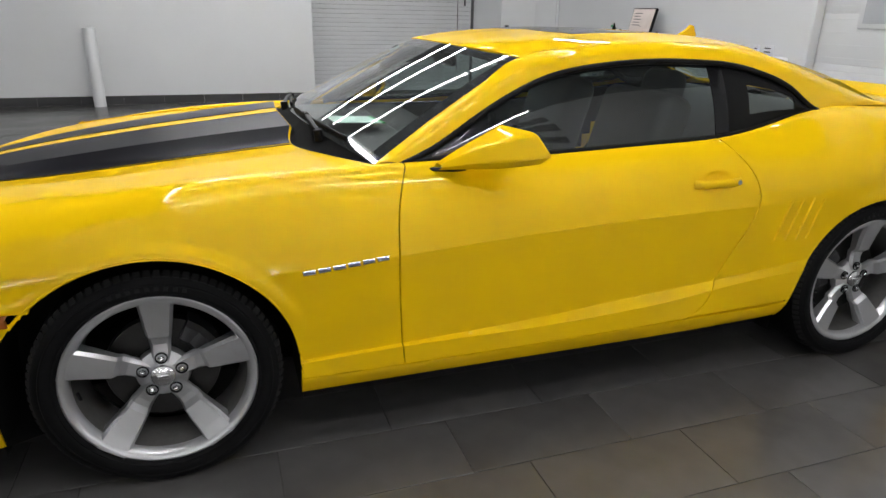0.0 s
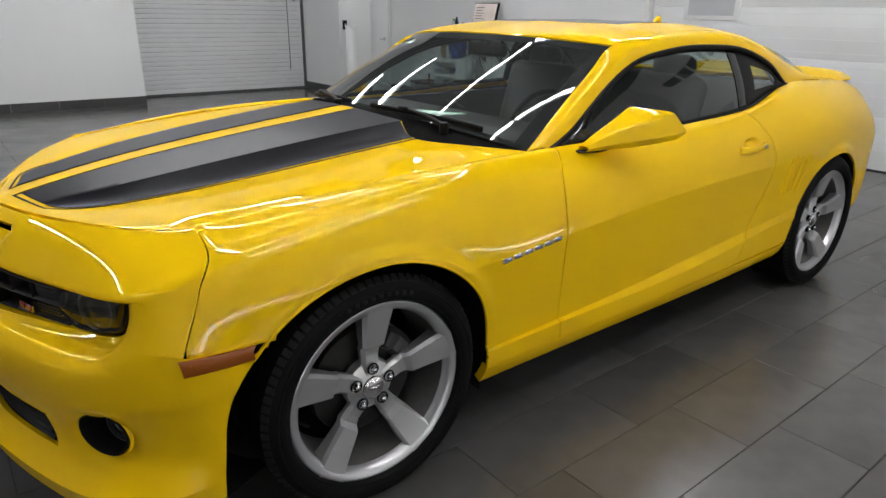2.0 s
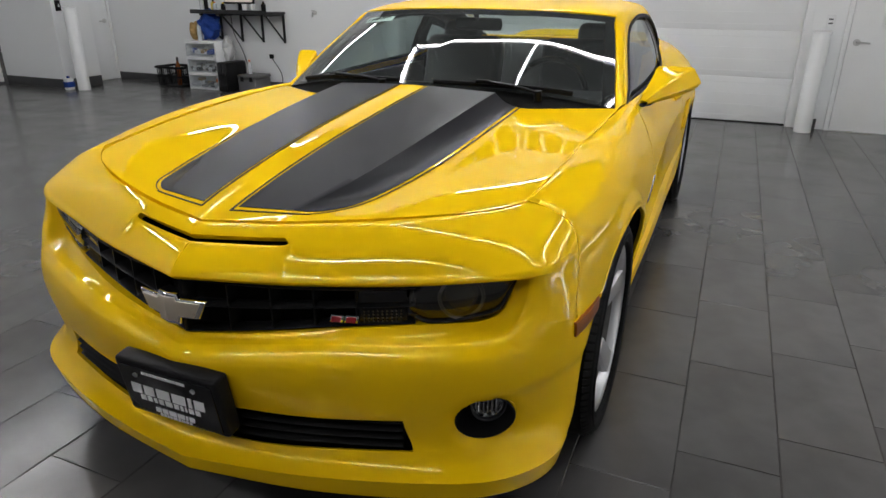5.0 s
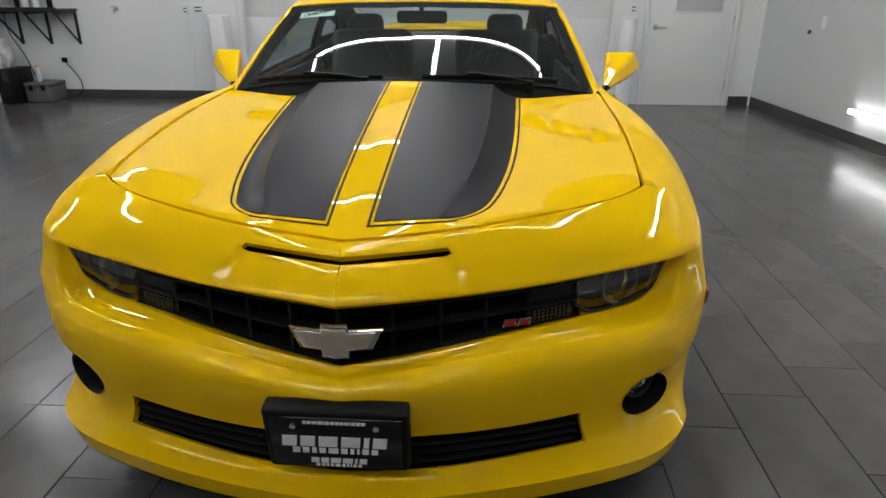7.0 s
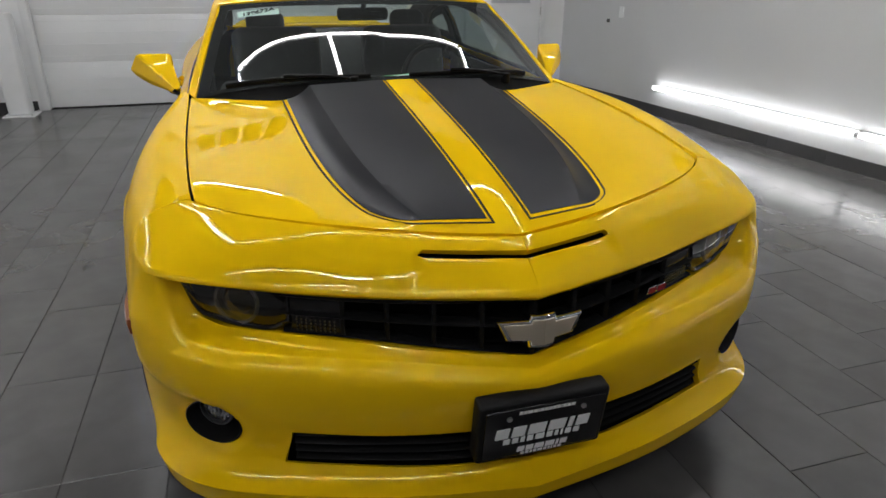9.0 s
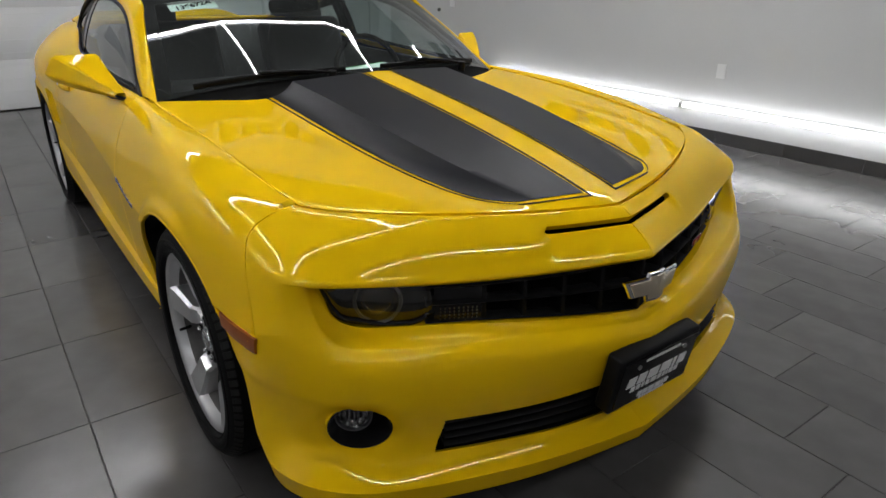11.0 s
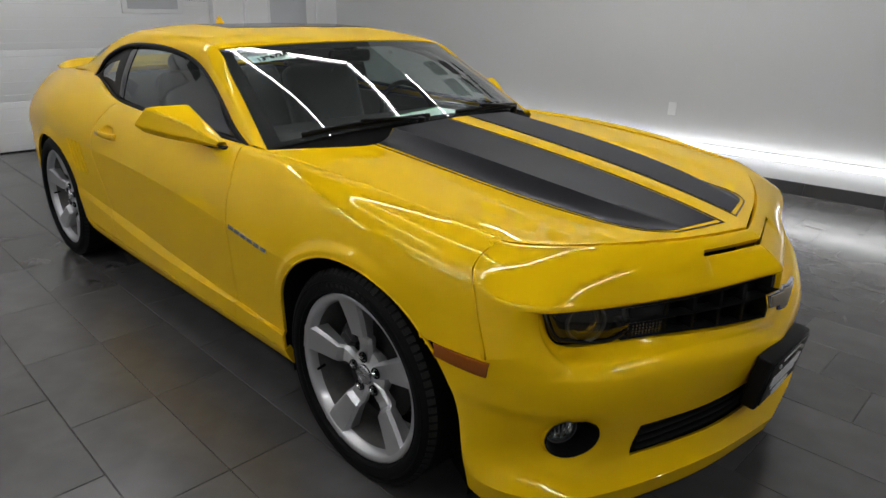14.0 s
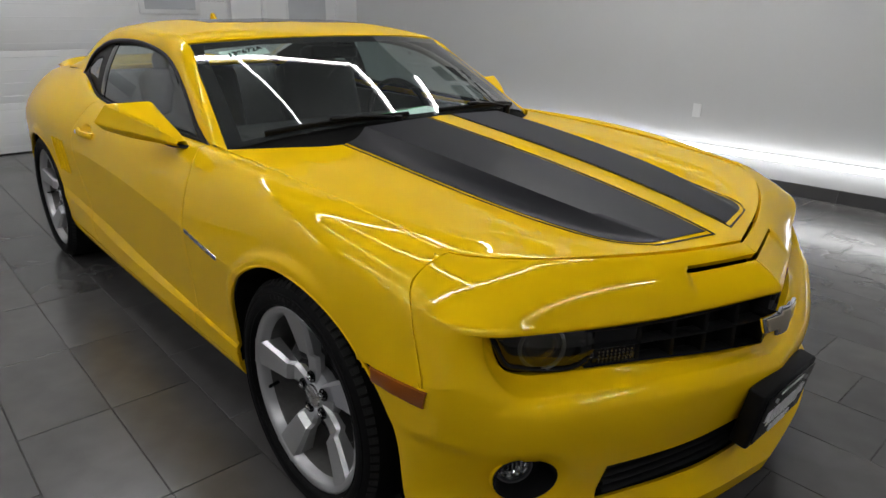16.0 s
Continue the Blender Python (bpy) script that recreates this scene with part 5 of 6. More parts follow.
def build_wheel(name, turn):
    wheel = new(name)
    part("tyre", lathe(TYRE_PROFILE, 112), RUBBER, wheel)
    tyre = wheel.children[0]
    # shoulder blocks of the tread
    bm = bmesh.new()
    for i in range(84):
        w = 2 * math.pi * i / 84
        for o in (.106, -.106):
            c = Vector((.3530 * math.cos(w), o * 1.055, .3530 * math.sin(w)))
            bmesh.ops.create_cube(bm, size=1, matrix=Matrix.Translation(c) @ Matrix.Rotation(-w, 4, "Y") @ Matrix.Rotation(radians(38 if o > 0 else -38), 4, "Z") @ Matrix.Diagonal((.0085, .024, .0185, 1)))
    tagged(part("tread_shoulder", bm, TREAD, tyre), kind="stuff")
    # raised sidewall rings
    part("sidewall_ring", lathe([(.3245, .1335), (.326, .1352), (.3285, .1352), (.331, .1315)], 96), RUBBER, tyre)
    part("sidewall_ring", lathe([(.2875, .1215), (.290, .1265), (.2935, .1305), (.297, .1295)], 96), RUBBER, tyre)
    for k in range(9):               # raised sidewall lettering as plain bars
        ob = part("sidewall_bar", box(-.0065, .0065, .1335, .1362, .309, .3215, .001), TREAD, tyre) if k == 0 else new("sidewall_bar", first_bar.data)
        first_bar = ob if k == 0 else first_bar
        ob.parent = tyre
        ob.matrix_basis = pose(0, 0, 0, 0, -18 + 4.6 * k, 0)
    for v in tyre.data.vertices:     # pressed flat on the floor
        if v.co.z < -HUB_UP:
            v.co.y += math.copysign((-HUB_UP - v.co.z) * .5, v.co.y)
            v.co.z = -HUB_UP
    rim = part("rim", lathe(RIM_PROFILE[:7], 112), ALLOY, wheel)
    part("rim_barrel", lathe(RIM_PROFILE[6:], 112), BARREL_SHADED, rim, "inner rim barrel, darkened for brake dust and shade")
    rim.matrix_basis = pose(0, 0, 0, 0, turn, 0) @ Matrix.Diagonal((1.032, 1, 1.032, 1))
    v, f = spoke_mesh()
    for i in range(5):
        ob = part("spoke", (v, f), ALLOY, rim) if i == 0 else new("spoke", first.data)
        first = ob if i == 0 else first
        ob.parent = rim
        ob.matrix_basis = pose(0, 0, 0, 0, 72 * i, 0)
    part("hub_face", lathe([(.078, .030), (.080, .046), (.074, .058), (.052, .066), (.040, .074), (.034, .078)], 60), ALLOY, rim)
    part("centre_cap", lathe([(.036, .074), (.034, .083), (.029, .086), (.0, .088)], 40), ALLOY_BRIGHT, rim)
    part("cap_mark", box(-.016, .016, .0865, .0895, -.006, .006, .002), CHROME, rim)
    nut = None
    for i in range(5):
        w = radians(90 + 72 * i)
        c = (.0575 * math.cos(w), 0, .0575 * math.sin(w))
        pocket = part("nut_pocket", lathe([(.0185, .0735), (.0175, .0790), (.0150, .0780), (.0140, .066), (0, .064)], 24), BLACK, rim)
        pocket.matrix_basis = pose(*c)
        bm = bmesh.new()
        bmesh.ops.create_cone(bm, cap_ends=True, segments=6, radius1=.0105, radius2=.0105, depth=.03, matrix=Matrix.Translation((0, .068, 0)) @ Matrix.Rotation(radians(90), 4, "X"))
        bmesh.ops.create_uvsphere(bm, u_segments=12, v_segments=6, radius=.0085, matrix=Matrix.Translation((0, .082, 0)))
        nut = part("wheel_nut", bm, CHROME, pocket)
    valve = rod((.236 * math.cos(radians(-8)), .07, .236 * math.sin(radians(-8))), (.222 * math.cos(radians(-8)), .108, .222 * math.sin(radians(-8))), .005, 10)
    part("valve", valve, BLACK, rim)
    disc = part("brake_disc", lathe([(.075, .012), (.080, .018), (.170, .018), (.1725, .014), (.1725, -.012), (.080, -.012)], 80), IRON, wheel)
    part("disc_hat", lathe([(0, .028), (.070, .028), (.077, .020), (.079, -.01)], 48), IRON, disc)
    return wheel


def caliper_mesh(turn):
    """A solid four-piston caliper body wrapped over the disc."""
    rings = []
    for i, w in enumerate(np.linspace(turn - 31, turn + 31, 17)):
        w = radians(w)
        k = .006 * abs(math.sin(i * math.pi / 4))
        rings.append([(r * math.cos(w), o, r * math.sin(w)) for r, o in ((.114 - k, -.030), (.114 - k, .040), (.124, .052 + k), (.168, .052 + k), (.184, .040), (.184, -.030), (.114 - k, -.030))])
    bm = bmesh.new()
    vs = [[bm.verts.new(p) for p in r[:-1]] for r in rings]
    for a, b in zip(vs[:-1], vs[1:]):
        for j in range(6):
            bm.faces.new((a[j], a[(j + 1) % 6], b[(j + 1) % 6], b[j]))
    bm.faces.new(vs[0][::-1])
    bm.faces.new(vs[-1])
    bmesh.ops.recalc_face_normals(bm, faces=bm.faces)
    return bm


for x0, track in ((0, .829), (AXLE_REAR, .834)):
    for side in both:
        wheel = build_wheel("wheel", 8 if side > 0 and x0 == 0 else -2)
        wheel.parent = car
        wheel.matrix_basis = pose(x0, side * track, HUB_UP, 0, 0, 0 if side > 0 else 180)
        cal = part("brake_caliper", caliper_mesh(150 if (x0 == 0) != (side > 0) else 20), CALIPER, wheel)

# ---- grille, lamps, plate and badges ----
def bar(p, q, wide, deep):
    """A straight bar of box section from p to q; wide and deep are vectors across it."""
    p, q, w, d = Vector(p), Vector(q), Vector(wide) / 2, Vector(deep) / 2
    bm = bmesh.new()
    vs = [bm.verts.new(c + a * w + b * d) for c in (p, q) for a, b in ((-1, -1), (1, -1), (1, 1), (-1, 1))]
    for f in ((3, 2, 1, 0), (4, 5, 6, 7), (0, 1, 5, 4), (1, 2, 6, 5), (2, 3, 7, 6), (3, 0, 4, 7)):
        bm.faces.new([vs[i] for i in f])
    bmesh.ops.recalc_face_normals(bm, faces=bm.faces)
    bmesh.ops.bevel(bm, geom=list(bm.edges), offset=.002, segments=2, affect="EDGES", profile=.5)
    return bm


def at_y(knots, y):
    """The point of a line from the centre outwards at half width y."""
    k = np.array(knots, float)
    return np.array([float(hermite(k[:, 1], k[:, 0], [y])[0]), y, float(hermite(k[:, 1], k[:, 2], [y])[0])])


grille = new("grille")
grille.parent = car
GR_LOW = INNER[:4] + [(-.62, .735, .645)]


def grille_at(y, f, back=.035):
    a, b = at_y(LIP_UNDER, abs(y)), at_y(GR_LOW, abs(y))
    p = a * (1 - f) + b * f
    x = min(a[0], b[0]) * .5 + max(a[0], b[0]) * .5
    return np.array([x + back, y, p[2]])


for side in both:
    for f, name in ((.04, "grille_edge"), (.50, "grille_bar"), (.97, "grille_edge")):
        pts = [grille_at(side * y, f, .030) for y in np.linspace(0, .56, 30)]
        part(name, tube(pts, .006, 8, flat=(.024, .0065)), BLACK, grille)
    for y in (.115, .225, .330, .430):
        a, b = grille_at(side * y, .02, .036), grille_at(side * y, .98, .036)
        part("grille_bar", bar(a, b, (.006, .010, 0), (.05, -.008 * side, 0)), BLACK, grille)
a, b = grille_at(0, .02, .030), grille_at(0, .98, .030)
part("grille_bar", bar(a, b, (0, .012, 0), (.05, 0, 0)), BLACK, grille)

# lower grille: three slats behind the opening
lower = new("lower_grille")
lower.parent = car
for f in (.10, .36, .62, .88):
    for side in both:
        pts = [(1 - f) * at_y(GRILLE_TOP, y) + f * at_y(GRILLE_LOW, y) + [.035, 0, 0] for y in np.linspace(0, .565, 24)]
        part("slat", tube(pts, .008, 8, flat=(.022, .007), side=side), BLACK, lower)

# headlamps
LENS_OVER = tinted_glass("smoked_headlamp_cover", (.50, .47, .36))
for side in both:
    lamp = new("headlamp")
    lamp.parent = car
    ys = np.linspace(.555, .785, 24)
    top = np.array([at_y(LIP_UNDER, y) + [.014, 0, -.001] for y in ys])
    inn = np.array(INNER)
    lowk = [(-.716, .555, .662), (-.700, .585, .642), (-.680, .63, .639), (-.655, .68, .645), (-.632, .73, .660), (-.616, .765, .693), (-.602, .787, .765)]
    low = np.array([at_y(lowk, y) for y in ys]) + [.012, 0, 0]
    low[:, 2] = np.minimum(low[:, 2], top[:, 2] - .004)
    mid = .5 * (top + low) + [-.014, .004, 0]
    cover = part("cover_lens", shell(loft([top, mid, low], 8), flange=0, side=side), LENS_OVER, lamp)
    cover.visible_shadow = False
    part("lamp_surround", tube(np.concatenate([top[:1] + [.01, 0, 0], low]), .0075, 8, side=side), BLACK_GLOSS, lamp)
    back = loft([top + [.05, -.005, 0], mid + [.11, -.03, 0], low + [.03, -.005, -.002]], 6)
    part("bucket", shell(back, flange=0, side=side), BLACK_GLOSS, lamp)
    out = Vector((-.86, side * .50, .05)).normalized()
    m = Matrix.Translation((-.640, side * .665, .700)) @ out.to_track_quat("Y", "Z").to_matrix().to_4x4()
    ob = part("halo_ring", lathe([(.050, .004), (.051, .011), (.057, .012), (.059, .004)], 48), GREY_PLASTIC, lamp)
    ob.matrix_basis = m
    ob = part("projector", lathe([(.050, .002), (.044, -.004), (.038, .004), (.022, .016), (0, .020)], 40), SMOKED, lamp)
    ob.matrix_basis = m
    # parking lamp beside the grille: two ribbed cells
    for f0, f1 in ((.06, .42), (.54, .94)):
        g = np.array([[grille_at(side * y, f0 + (f1 - f0) * t, .012) for t in np.linspace(0, 1, 4)] for y in np.linspace(.438, .548, 12)])
        cell = part("parking_lamp", shell(g, flange=.02), BLACK_GLOSS, lamp)
    for i in range(9):
        y = .452 + .0105 * i
        for k in range(4):
            f = .60 + .09 * k
            a, b = grille_at(side * y, f, .0085), grille_at(side * y, f + .055, .0085)
            part("lamp_rib", bar(a, b, (0, .0048, 0), (.004, 0, 0)), RIB, lamp)

# emblem: a plain cross-shaped plate, folded at the middle
emblem = new("emblem")
emblem.parent = car
shape = [(0, .040), (.030, .040), (.034, .027), (.108, .025), (.084, -.023), (.034, -.024), (.030, -.042), (0, -.042)]
for side in both:
    fold = Vector((.205, side * 1.0, 0)).normalized()
    m = Matrix(((fold.x, 0, -abs(fold.y), -.925), (fold.y, 0, -.2, 0), (0, 1, 0, .668), (0, 0, 0, 1)))
    part("emblem_edge", prism(shape, .010, m, .004), CHROME, emblem)
    inset = [(0 if u == 0 else u * .86 + .001, v * .80) for u, v in shape]
    m2 = m.copy()
    m2.translation = m.translation + Vector((-.0085, 0, 0))
    part("emblem_face", prism(inset, .005, m2, .0015), GOLD, emblem)
part("emblem_stem", rod((-.925, 0, .668), (-.85, 0, .668), .014, 12), BLACK, emblem)

# small red badge on the grille, lettering as plain slanted bars
along_badge = Vector((.28, -.96, 0)).normalized()
for i in range(2):
    c = Vector((-.778, -.371, .636)) + along_badge * (.037 * i)
    m = Matrix(((along_badge.x, 0, along_badge.y, c.x), (along_badge.y, 0, -along_badge.x, c.y), (0, 1, 0, c.z), (0, 0, 0, 1)))
    part("badge_bar", prism([(0, 0), (.033, 0), (.038, .020), (.005, .020)], .006, m, .001), CHROME, grille)
    m = m.copy()
    m.translation += Vector((along_badge.y, -along_badge.x, 0)) * .0035 + along_badge * .001 + Vector((0, 0, .0025))
    part("badge_face", prism([(.003, 0), (.028, 0), (.032, .015), (.007, .015)], .006, m), RED, grille)

# dealer plate in a black holder
plate = thing("number_plate_holder", "black plastic dealer plate with white lettering bars on the bumper", "plate")
plate.parent = car
for key in ("label", "category"):
    if key in plate:
        del plate[key]
plate["label"] = "black dealer plate with white lettering bars"
plate.matrix_basis = Matrix.Translation((-.962, 0, .428)) @ pose(0, 0, 0, 0, -9, 0)
part("holder", box(-.006, .045, -.166, .166, -.090, .092, .010, 3), BLACK, plate)
part("face", box(-.011, -.004, -.152, .152, -.074, .078, .003), BLACK_GLOSS, plate)
for y in (-.0945, .0945):
    part("screw", rod((-.015, y, .054), (-.008, y, .054), .0068, 10), STEEL, plate)


def lettering(y0, z0, widths, high, gap, slant, wide):
    """A word as a row of slanted plain bars; it starts at the car's right side."""
    y = y0
    for w in widths:
        b = bmesh.new()
        pts = [(y, z0), (y - w * wide, z0), (y - w * wide - slant, z0 + high), (y - slant, z0 + high)]
        vs = [b.verts.new((-.0125, p, q)) for p, q in pts]
        b.faces.new(vs)
        made = bmesh.ops.extrude_face_region(b, geom=list(b.faces))
        bmesh.ops.translate(b, verts=[g for g in made["geom"] if isinstance(g, bmesh.types.BMVert)], vec=(.002, 0, 0))
        bmesh.ops.recalc_face_normals(b, faces=b.faces)
        part("lettering_bar", b, WHITE_INK, plate)
        y -= w * wide + gap


lettering(.126, -.009, (1, 1, 1.3, 1.3, .36, .95), .032, .0085, .004, .0335)
lettering(.103, -.030, (1.1, 1, .7, 1, 1.5, 1, .6, .36, 1, 1), .0165, .0065, .001, .0150)
lettering(.064, -.062, (1, 1, 1.3, 1.3, .36, .95), .0155, .0045, .002, .0182)
lettering(.053, -.0735, (1.1, 1, .7, 1, 1.5, 1, .6, .36, 1, 1), .008, .0036, .0005, .0080)
lettering(.071, .062, (1, 1, 1.3, 1.3, .36, 1, 1, 1, 1, 1, .3, 1, 1, 1.2), .0085, .0022, .001, .0084)

# windscreen sticker with its hand-written stock number, and papers on the dashboard
def on_screen(y, f, lift=0.0):
    a, b = np.array(WS_LOW), np.array(WS_TOP)
    lo = np.array([float(hermite(a[:, 1], a[:, 0], [abs(y)])[0]), y, float(hermite(a[:, 1], a[:, 2], [abs(y)])[0])])
    hi = np.array([float(hermite(b[:, 1], b[:, 0], [abs(y)])[0]), y, float(hermite(b[:, 1], b[:, 2], [abs(y)])[0])])
    return lo * (1 - f) + hi * f + np.array([-.016, 0, .036]) * f * (1 - f) + [-.5 * lift, 0, lift]


# wipers parked along the foot of the glass
for y0, y1, f0, f1, hub_y in ((-.62, -.06, .040, .022, -.50), (.10, .66, .022, .038, .17)):
    wiper = new("wiper")
    wiper.parent = car
    line = [on_screen(y, f, .009) for y, f in zip(np.linspace(y0, y1, 14), np.linspace(f0, f1, 14))]
    part("blade", tube(line, .006, 8, flat=(.006, .010)), BLACK, wiper)
    hub = on_screen(hub_y, .0, .010) + [-.012, 0, 0]
    reach = on_screen(y0 + (y1 - y0) * (.62 if hub_y < 0 else .55), .032, .020)
    part("arm", tube(spline([hub, .6 * hub + .4 * reach + [-.004, 0, .008], reach], 12), .007, 8, flat=(.010, .006)), BLACK, wiper)
    part("clip", box(*[c + o for c, h in zip(reach, (.010, .032, .008)) for o in (-h, h)], .005), BLACK, wiper)
    part("pivot", rod(hub - [0, 0, .03], hub + [-.004, 0, .010], .016, 16), BLACK, wiper)

g = np.array([[on_screen(y, f, -.003) for y in np.linspace(.405, .585, 6)] for f in (.80, .84, .88)])
sticker = part("windscreen_sticker", shell(g, flange=0), PAPER, car, "pale sticker with a hand-written stock number")
text = bpy.data.curves.new("stock_number", "FONT")
text.body, text.size, text.extrude = "139672A", .040, .0006
text.offset = .0012
text.align_x, text.align_y = "CENTER", "CENTER"
text.materials.append(PINSTRIPE)
number = new("stock_number", text)
p, q = on_screen(.495, .84, -.0005), on_screen(.495, .86, -.0005)
up = Vector(q - p).normalized()
right = Vector(on_screen(.44, .84) - on_screen(.55, .84)).normalized()
out = right.cross(up).normalized()
right = up.cross(out)
number.matrix_basis = Matrix(((right.x, up.x, out.x, p[0] - .001), (right.y, up.y, out.y, p[1]), (right.z, up.z, out.z, p[2] + .001), (0, 0, 0, 1)))
number.parent = car
paper = part("paper", prism([(-.17, -.09), (.16, -.10), (.17, .09), (-.15, .10)], .003, pose(.775, -.10, 1.000, 2, 4, 90)), PAPER, car, "pale green printed sheet on the dashboard")
part("paper_edge", prism([(-.17, -.10), (.16, -.112), (.16, -.102), (-.17, -.09)], .0035, pose(.775, -.10, 1.000, 2, 4, 90)), GREEN_EDGE, paper)

# ================= fittings of the room =================
# dark tile skirting, piece by piece
def skirting(p, q, high=.11, thick=.012, step=.61):
    p, q = Vector(p), Vector(q)
    n = max(1, round((q - p).length / step))
    run = new("baseboard")
    tagged(run, "dark grey tile skirting along the wall foot", "skirting", kind="structure")
    for i in range(n):
        a, b = p.lerp(q, i / n), p.lerp(q, (i + 1) / n)
        d = (b - a).normalized() * .0012
        part("skirting_tile", slab(a + d, b - d, thick, .002, high), BASE, run)
    return run


d = (A - B).normalized()
inward = Vector((-d.y, d.x, 0))
skirting(B + inward * .012 + d * .05, A + inward * .012 - d * .32)
skirting((XB - .012, -2.12, 0), (XB - .012, -1.92, 0))
skirting((XB - .012, -3.56, 0), (XB - .012, -3.32, 0))
skirting((XB - .012, 2.80, 0), (XB - .012, 8.28, 0))
skirting((1.80, 8.408, 0), (XF + .05, 8.408, 0), .13)
skirting((5.58, 7.968, 0), (4.95, 7.968, 0), .13)
skirting((4.938, 7.97, 0), (4.938, 9.28, 0), .13)
# side of the overhead door's opening and its steel edge
for y0, y1 in ((2.70, 2.78), (-1.90, -1.82)):
    setting("trim", box(XB - .004, XB + .11, y0, y1, .002, 3.0, .004), DOOR_WHITE, "white steel edge of the overhead door opening", "door trim")

# roller door: curved slats between side guides
roller = thing("roller_door", "white slatted steel roller shutter door, closed", "roller door")
for i in range(40):
    z = .035 + .075 * i
    slat = box(1.84, 4.93, YR + .010, YR + .030, z, z + .072, .008, 2)
    part("slat", slat, ROLLER, roller)
part("bottom_bar", box(1.84, 4.93, YR + .0, YR + .04, .003, .034, .004), GREY_PLASTIC, roller)
for x in (1.80, 4.90):
    part("guide", box(x, x + .05, YR - .01, YR + .05, .002, 3.02, .004), GREY_PLASTIC, roller)
part("pull_chain", rod((4.62, YR - .03, .35), (4.62, YR - .03, 3.0), .006, 8), BLACK, roller)
part("chain_guard", rod((4.76, YR - .03, 1.55), (4.76, YR - .03, 3.0), .014, 10), BLACK, roller)

# protective posts
def post(x, y, tall, label, square=False):
    ob = thing("bollard", label, "post", "protective posts", pose(x, y, 0))
    if square:
        part("column", box(-.105, .105, -.105, .105, .012, tall, .03, 4), DOOR_WHITE, ob)
        part("base_plate", box(-.155, .155, -.155, .155, .001, .014, .003), DOOR_WHITE, ob)
        for sx in (-1, 1):
            for sy in (-1, 1):
                part("bolt", rod((sx * .128, sy * .128, .012), (sx * .128, sy * .128, .03), .010, 6), STEEL, ob)
    else:
        part("column", lathe([(.084, .002), (.084, tall - .02), (.075, tall - .004), (0, tall)], 32), DOOR_WHITE, ob).matrix_basis = pose(0, 0, 0, 90, 0, 0)
        part("cap", lathe([(.095, tall - .012), (.095, tall + .006), (.07, tall + .018), (0, tall + .022)], 32), DOOR_WHITE, ob).matrix_basis = pose(0, 0, 0, 90, 0, 0)
    return ob


post(-1.45, 8.22, 1.12, "round white steel bollard before the partition wall")
post(4.96, 7.62, 1.15, "round white steel bollard before the wall pier")
post(XB - .22, 2.92, 1.05, "square white steel post with a bolted foot plate", True)
post(XB - .24, -1.98, 1.02, "round white steel bollard beside the steel door")

# white leaf door in the rear wall
def leaf_door(name, label, m, wide, tall, glazed, knob_left):
    """x across the leaf from its left edge, y towards the viewer, z up."""
    ob = thing(name, label, "door", "", m)
    part("leaf", box(.05, wide - .05, .0, .035, .008, tall, .003), DOOR_WHITE, ob)
    for x in (0, wide - .045):
        part("frame", box(x, x + .045, -.01, .05, .001, tall + .05, .004), DOOR_WHITE, ob)
    part("frame", box(.045, wide - .045, -.01, .05, tall + .006, tall + .05, .004), DOOR_WHITE, ob)
    x = .13 if knob_left else wide - .13
    knob = part("rosette", rod((x, .034, .92), (x, .045, .92), .034, 24), STEEL, ob)
    s = 1 if knob_left else -1
    part("lever", tube([(x, .045, .92), (x, .075, .92), (x + s * .03, .082, .92), (x + s * .115, .078, .915)], .010, 10), STEEL, knob)
    hx = wide - .047 if knob_left else .047
    for z in (.25, 1.0, tall - .25):
        part("hinge", rod((hx, .045, z - .05), (hx, .045, z + .05), .009, 10), STEEL, ob)
    part("threshold", box(.0, wide, -.005, .06, .001, .008, .002), STEEL, ob)
    if glazed:
        w = part("window_frame", box(.32, wide - .18, .030, .046, 1.075, 1.80, .004), DOOR_WHITE, ob)
        part("pane", box(.345, wide - .205, .042, .049, 1.10, 1.775, .002), WINDOW_FROST, w)
    return ob


turn = Matrix(((0, -1, 0, XB - .006), (-1, 0, 0, -2.20), (0, 0, 1, 0), (0, 0, 0, 1)))
leaf_door("door_1", "white steel door with a frosted window and lever handle", turn, 1.08, 2.08, True, True)
turn = Matrix(((1, 0, 0, 5.62), (0, -1, 0, 8.294), (0, 0, 1, 0), (0, 0, 0, 1)))
leaf_door("door_2", "plain white flush door beside the wall pier", turn, .56, 2.05, False, False)

# small wall boxes
def wall_box(name, label, x, y, z, wide, tall, deep, mat, axis):
    ob = thing(name, label, "wall box")
    if axis == "x":
        part("cover", box(x - deep, x, y - wide / 2, y + wide / 2, z - tall / 2, z + tall / 2, .004), mat, ob)
        for dz in (-.02, .02):
            part("socket", box(x - deep - .002, x - deep + .002, y - wide * .25, y + wide * .25, z + dz - .008, z + dz + .008, .001), GREY_PLASTIC if mat is not BLACK else STEEL, ob)
    else:
        part("cover", box(x - wide / 2, x + wide / 2, y - deep, y, z - tall / 2, z + tall / 2, .004), mat, ob)
        part("button", box(x - .012, x + .012, y - deep - .004, y - deep, z - .02, z + .02, .002), STEEL, ob)
    return ob


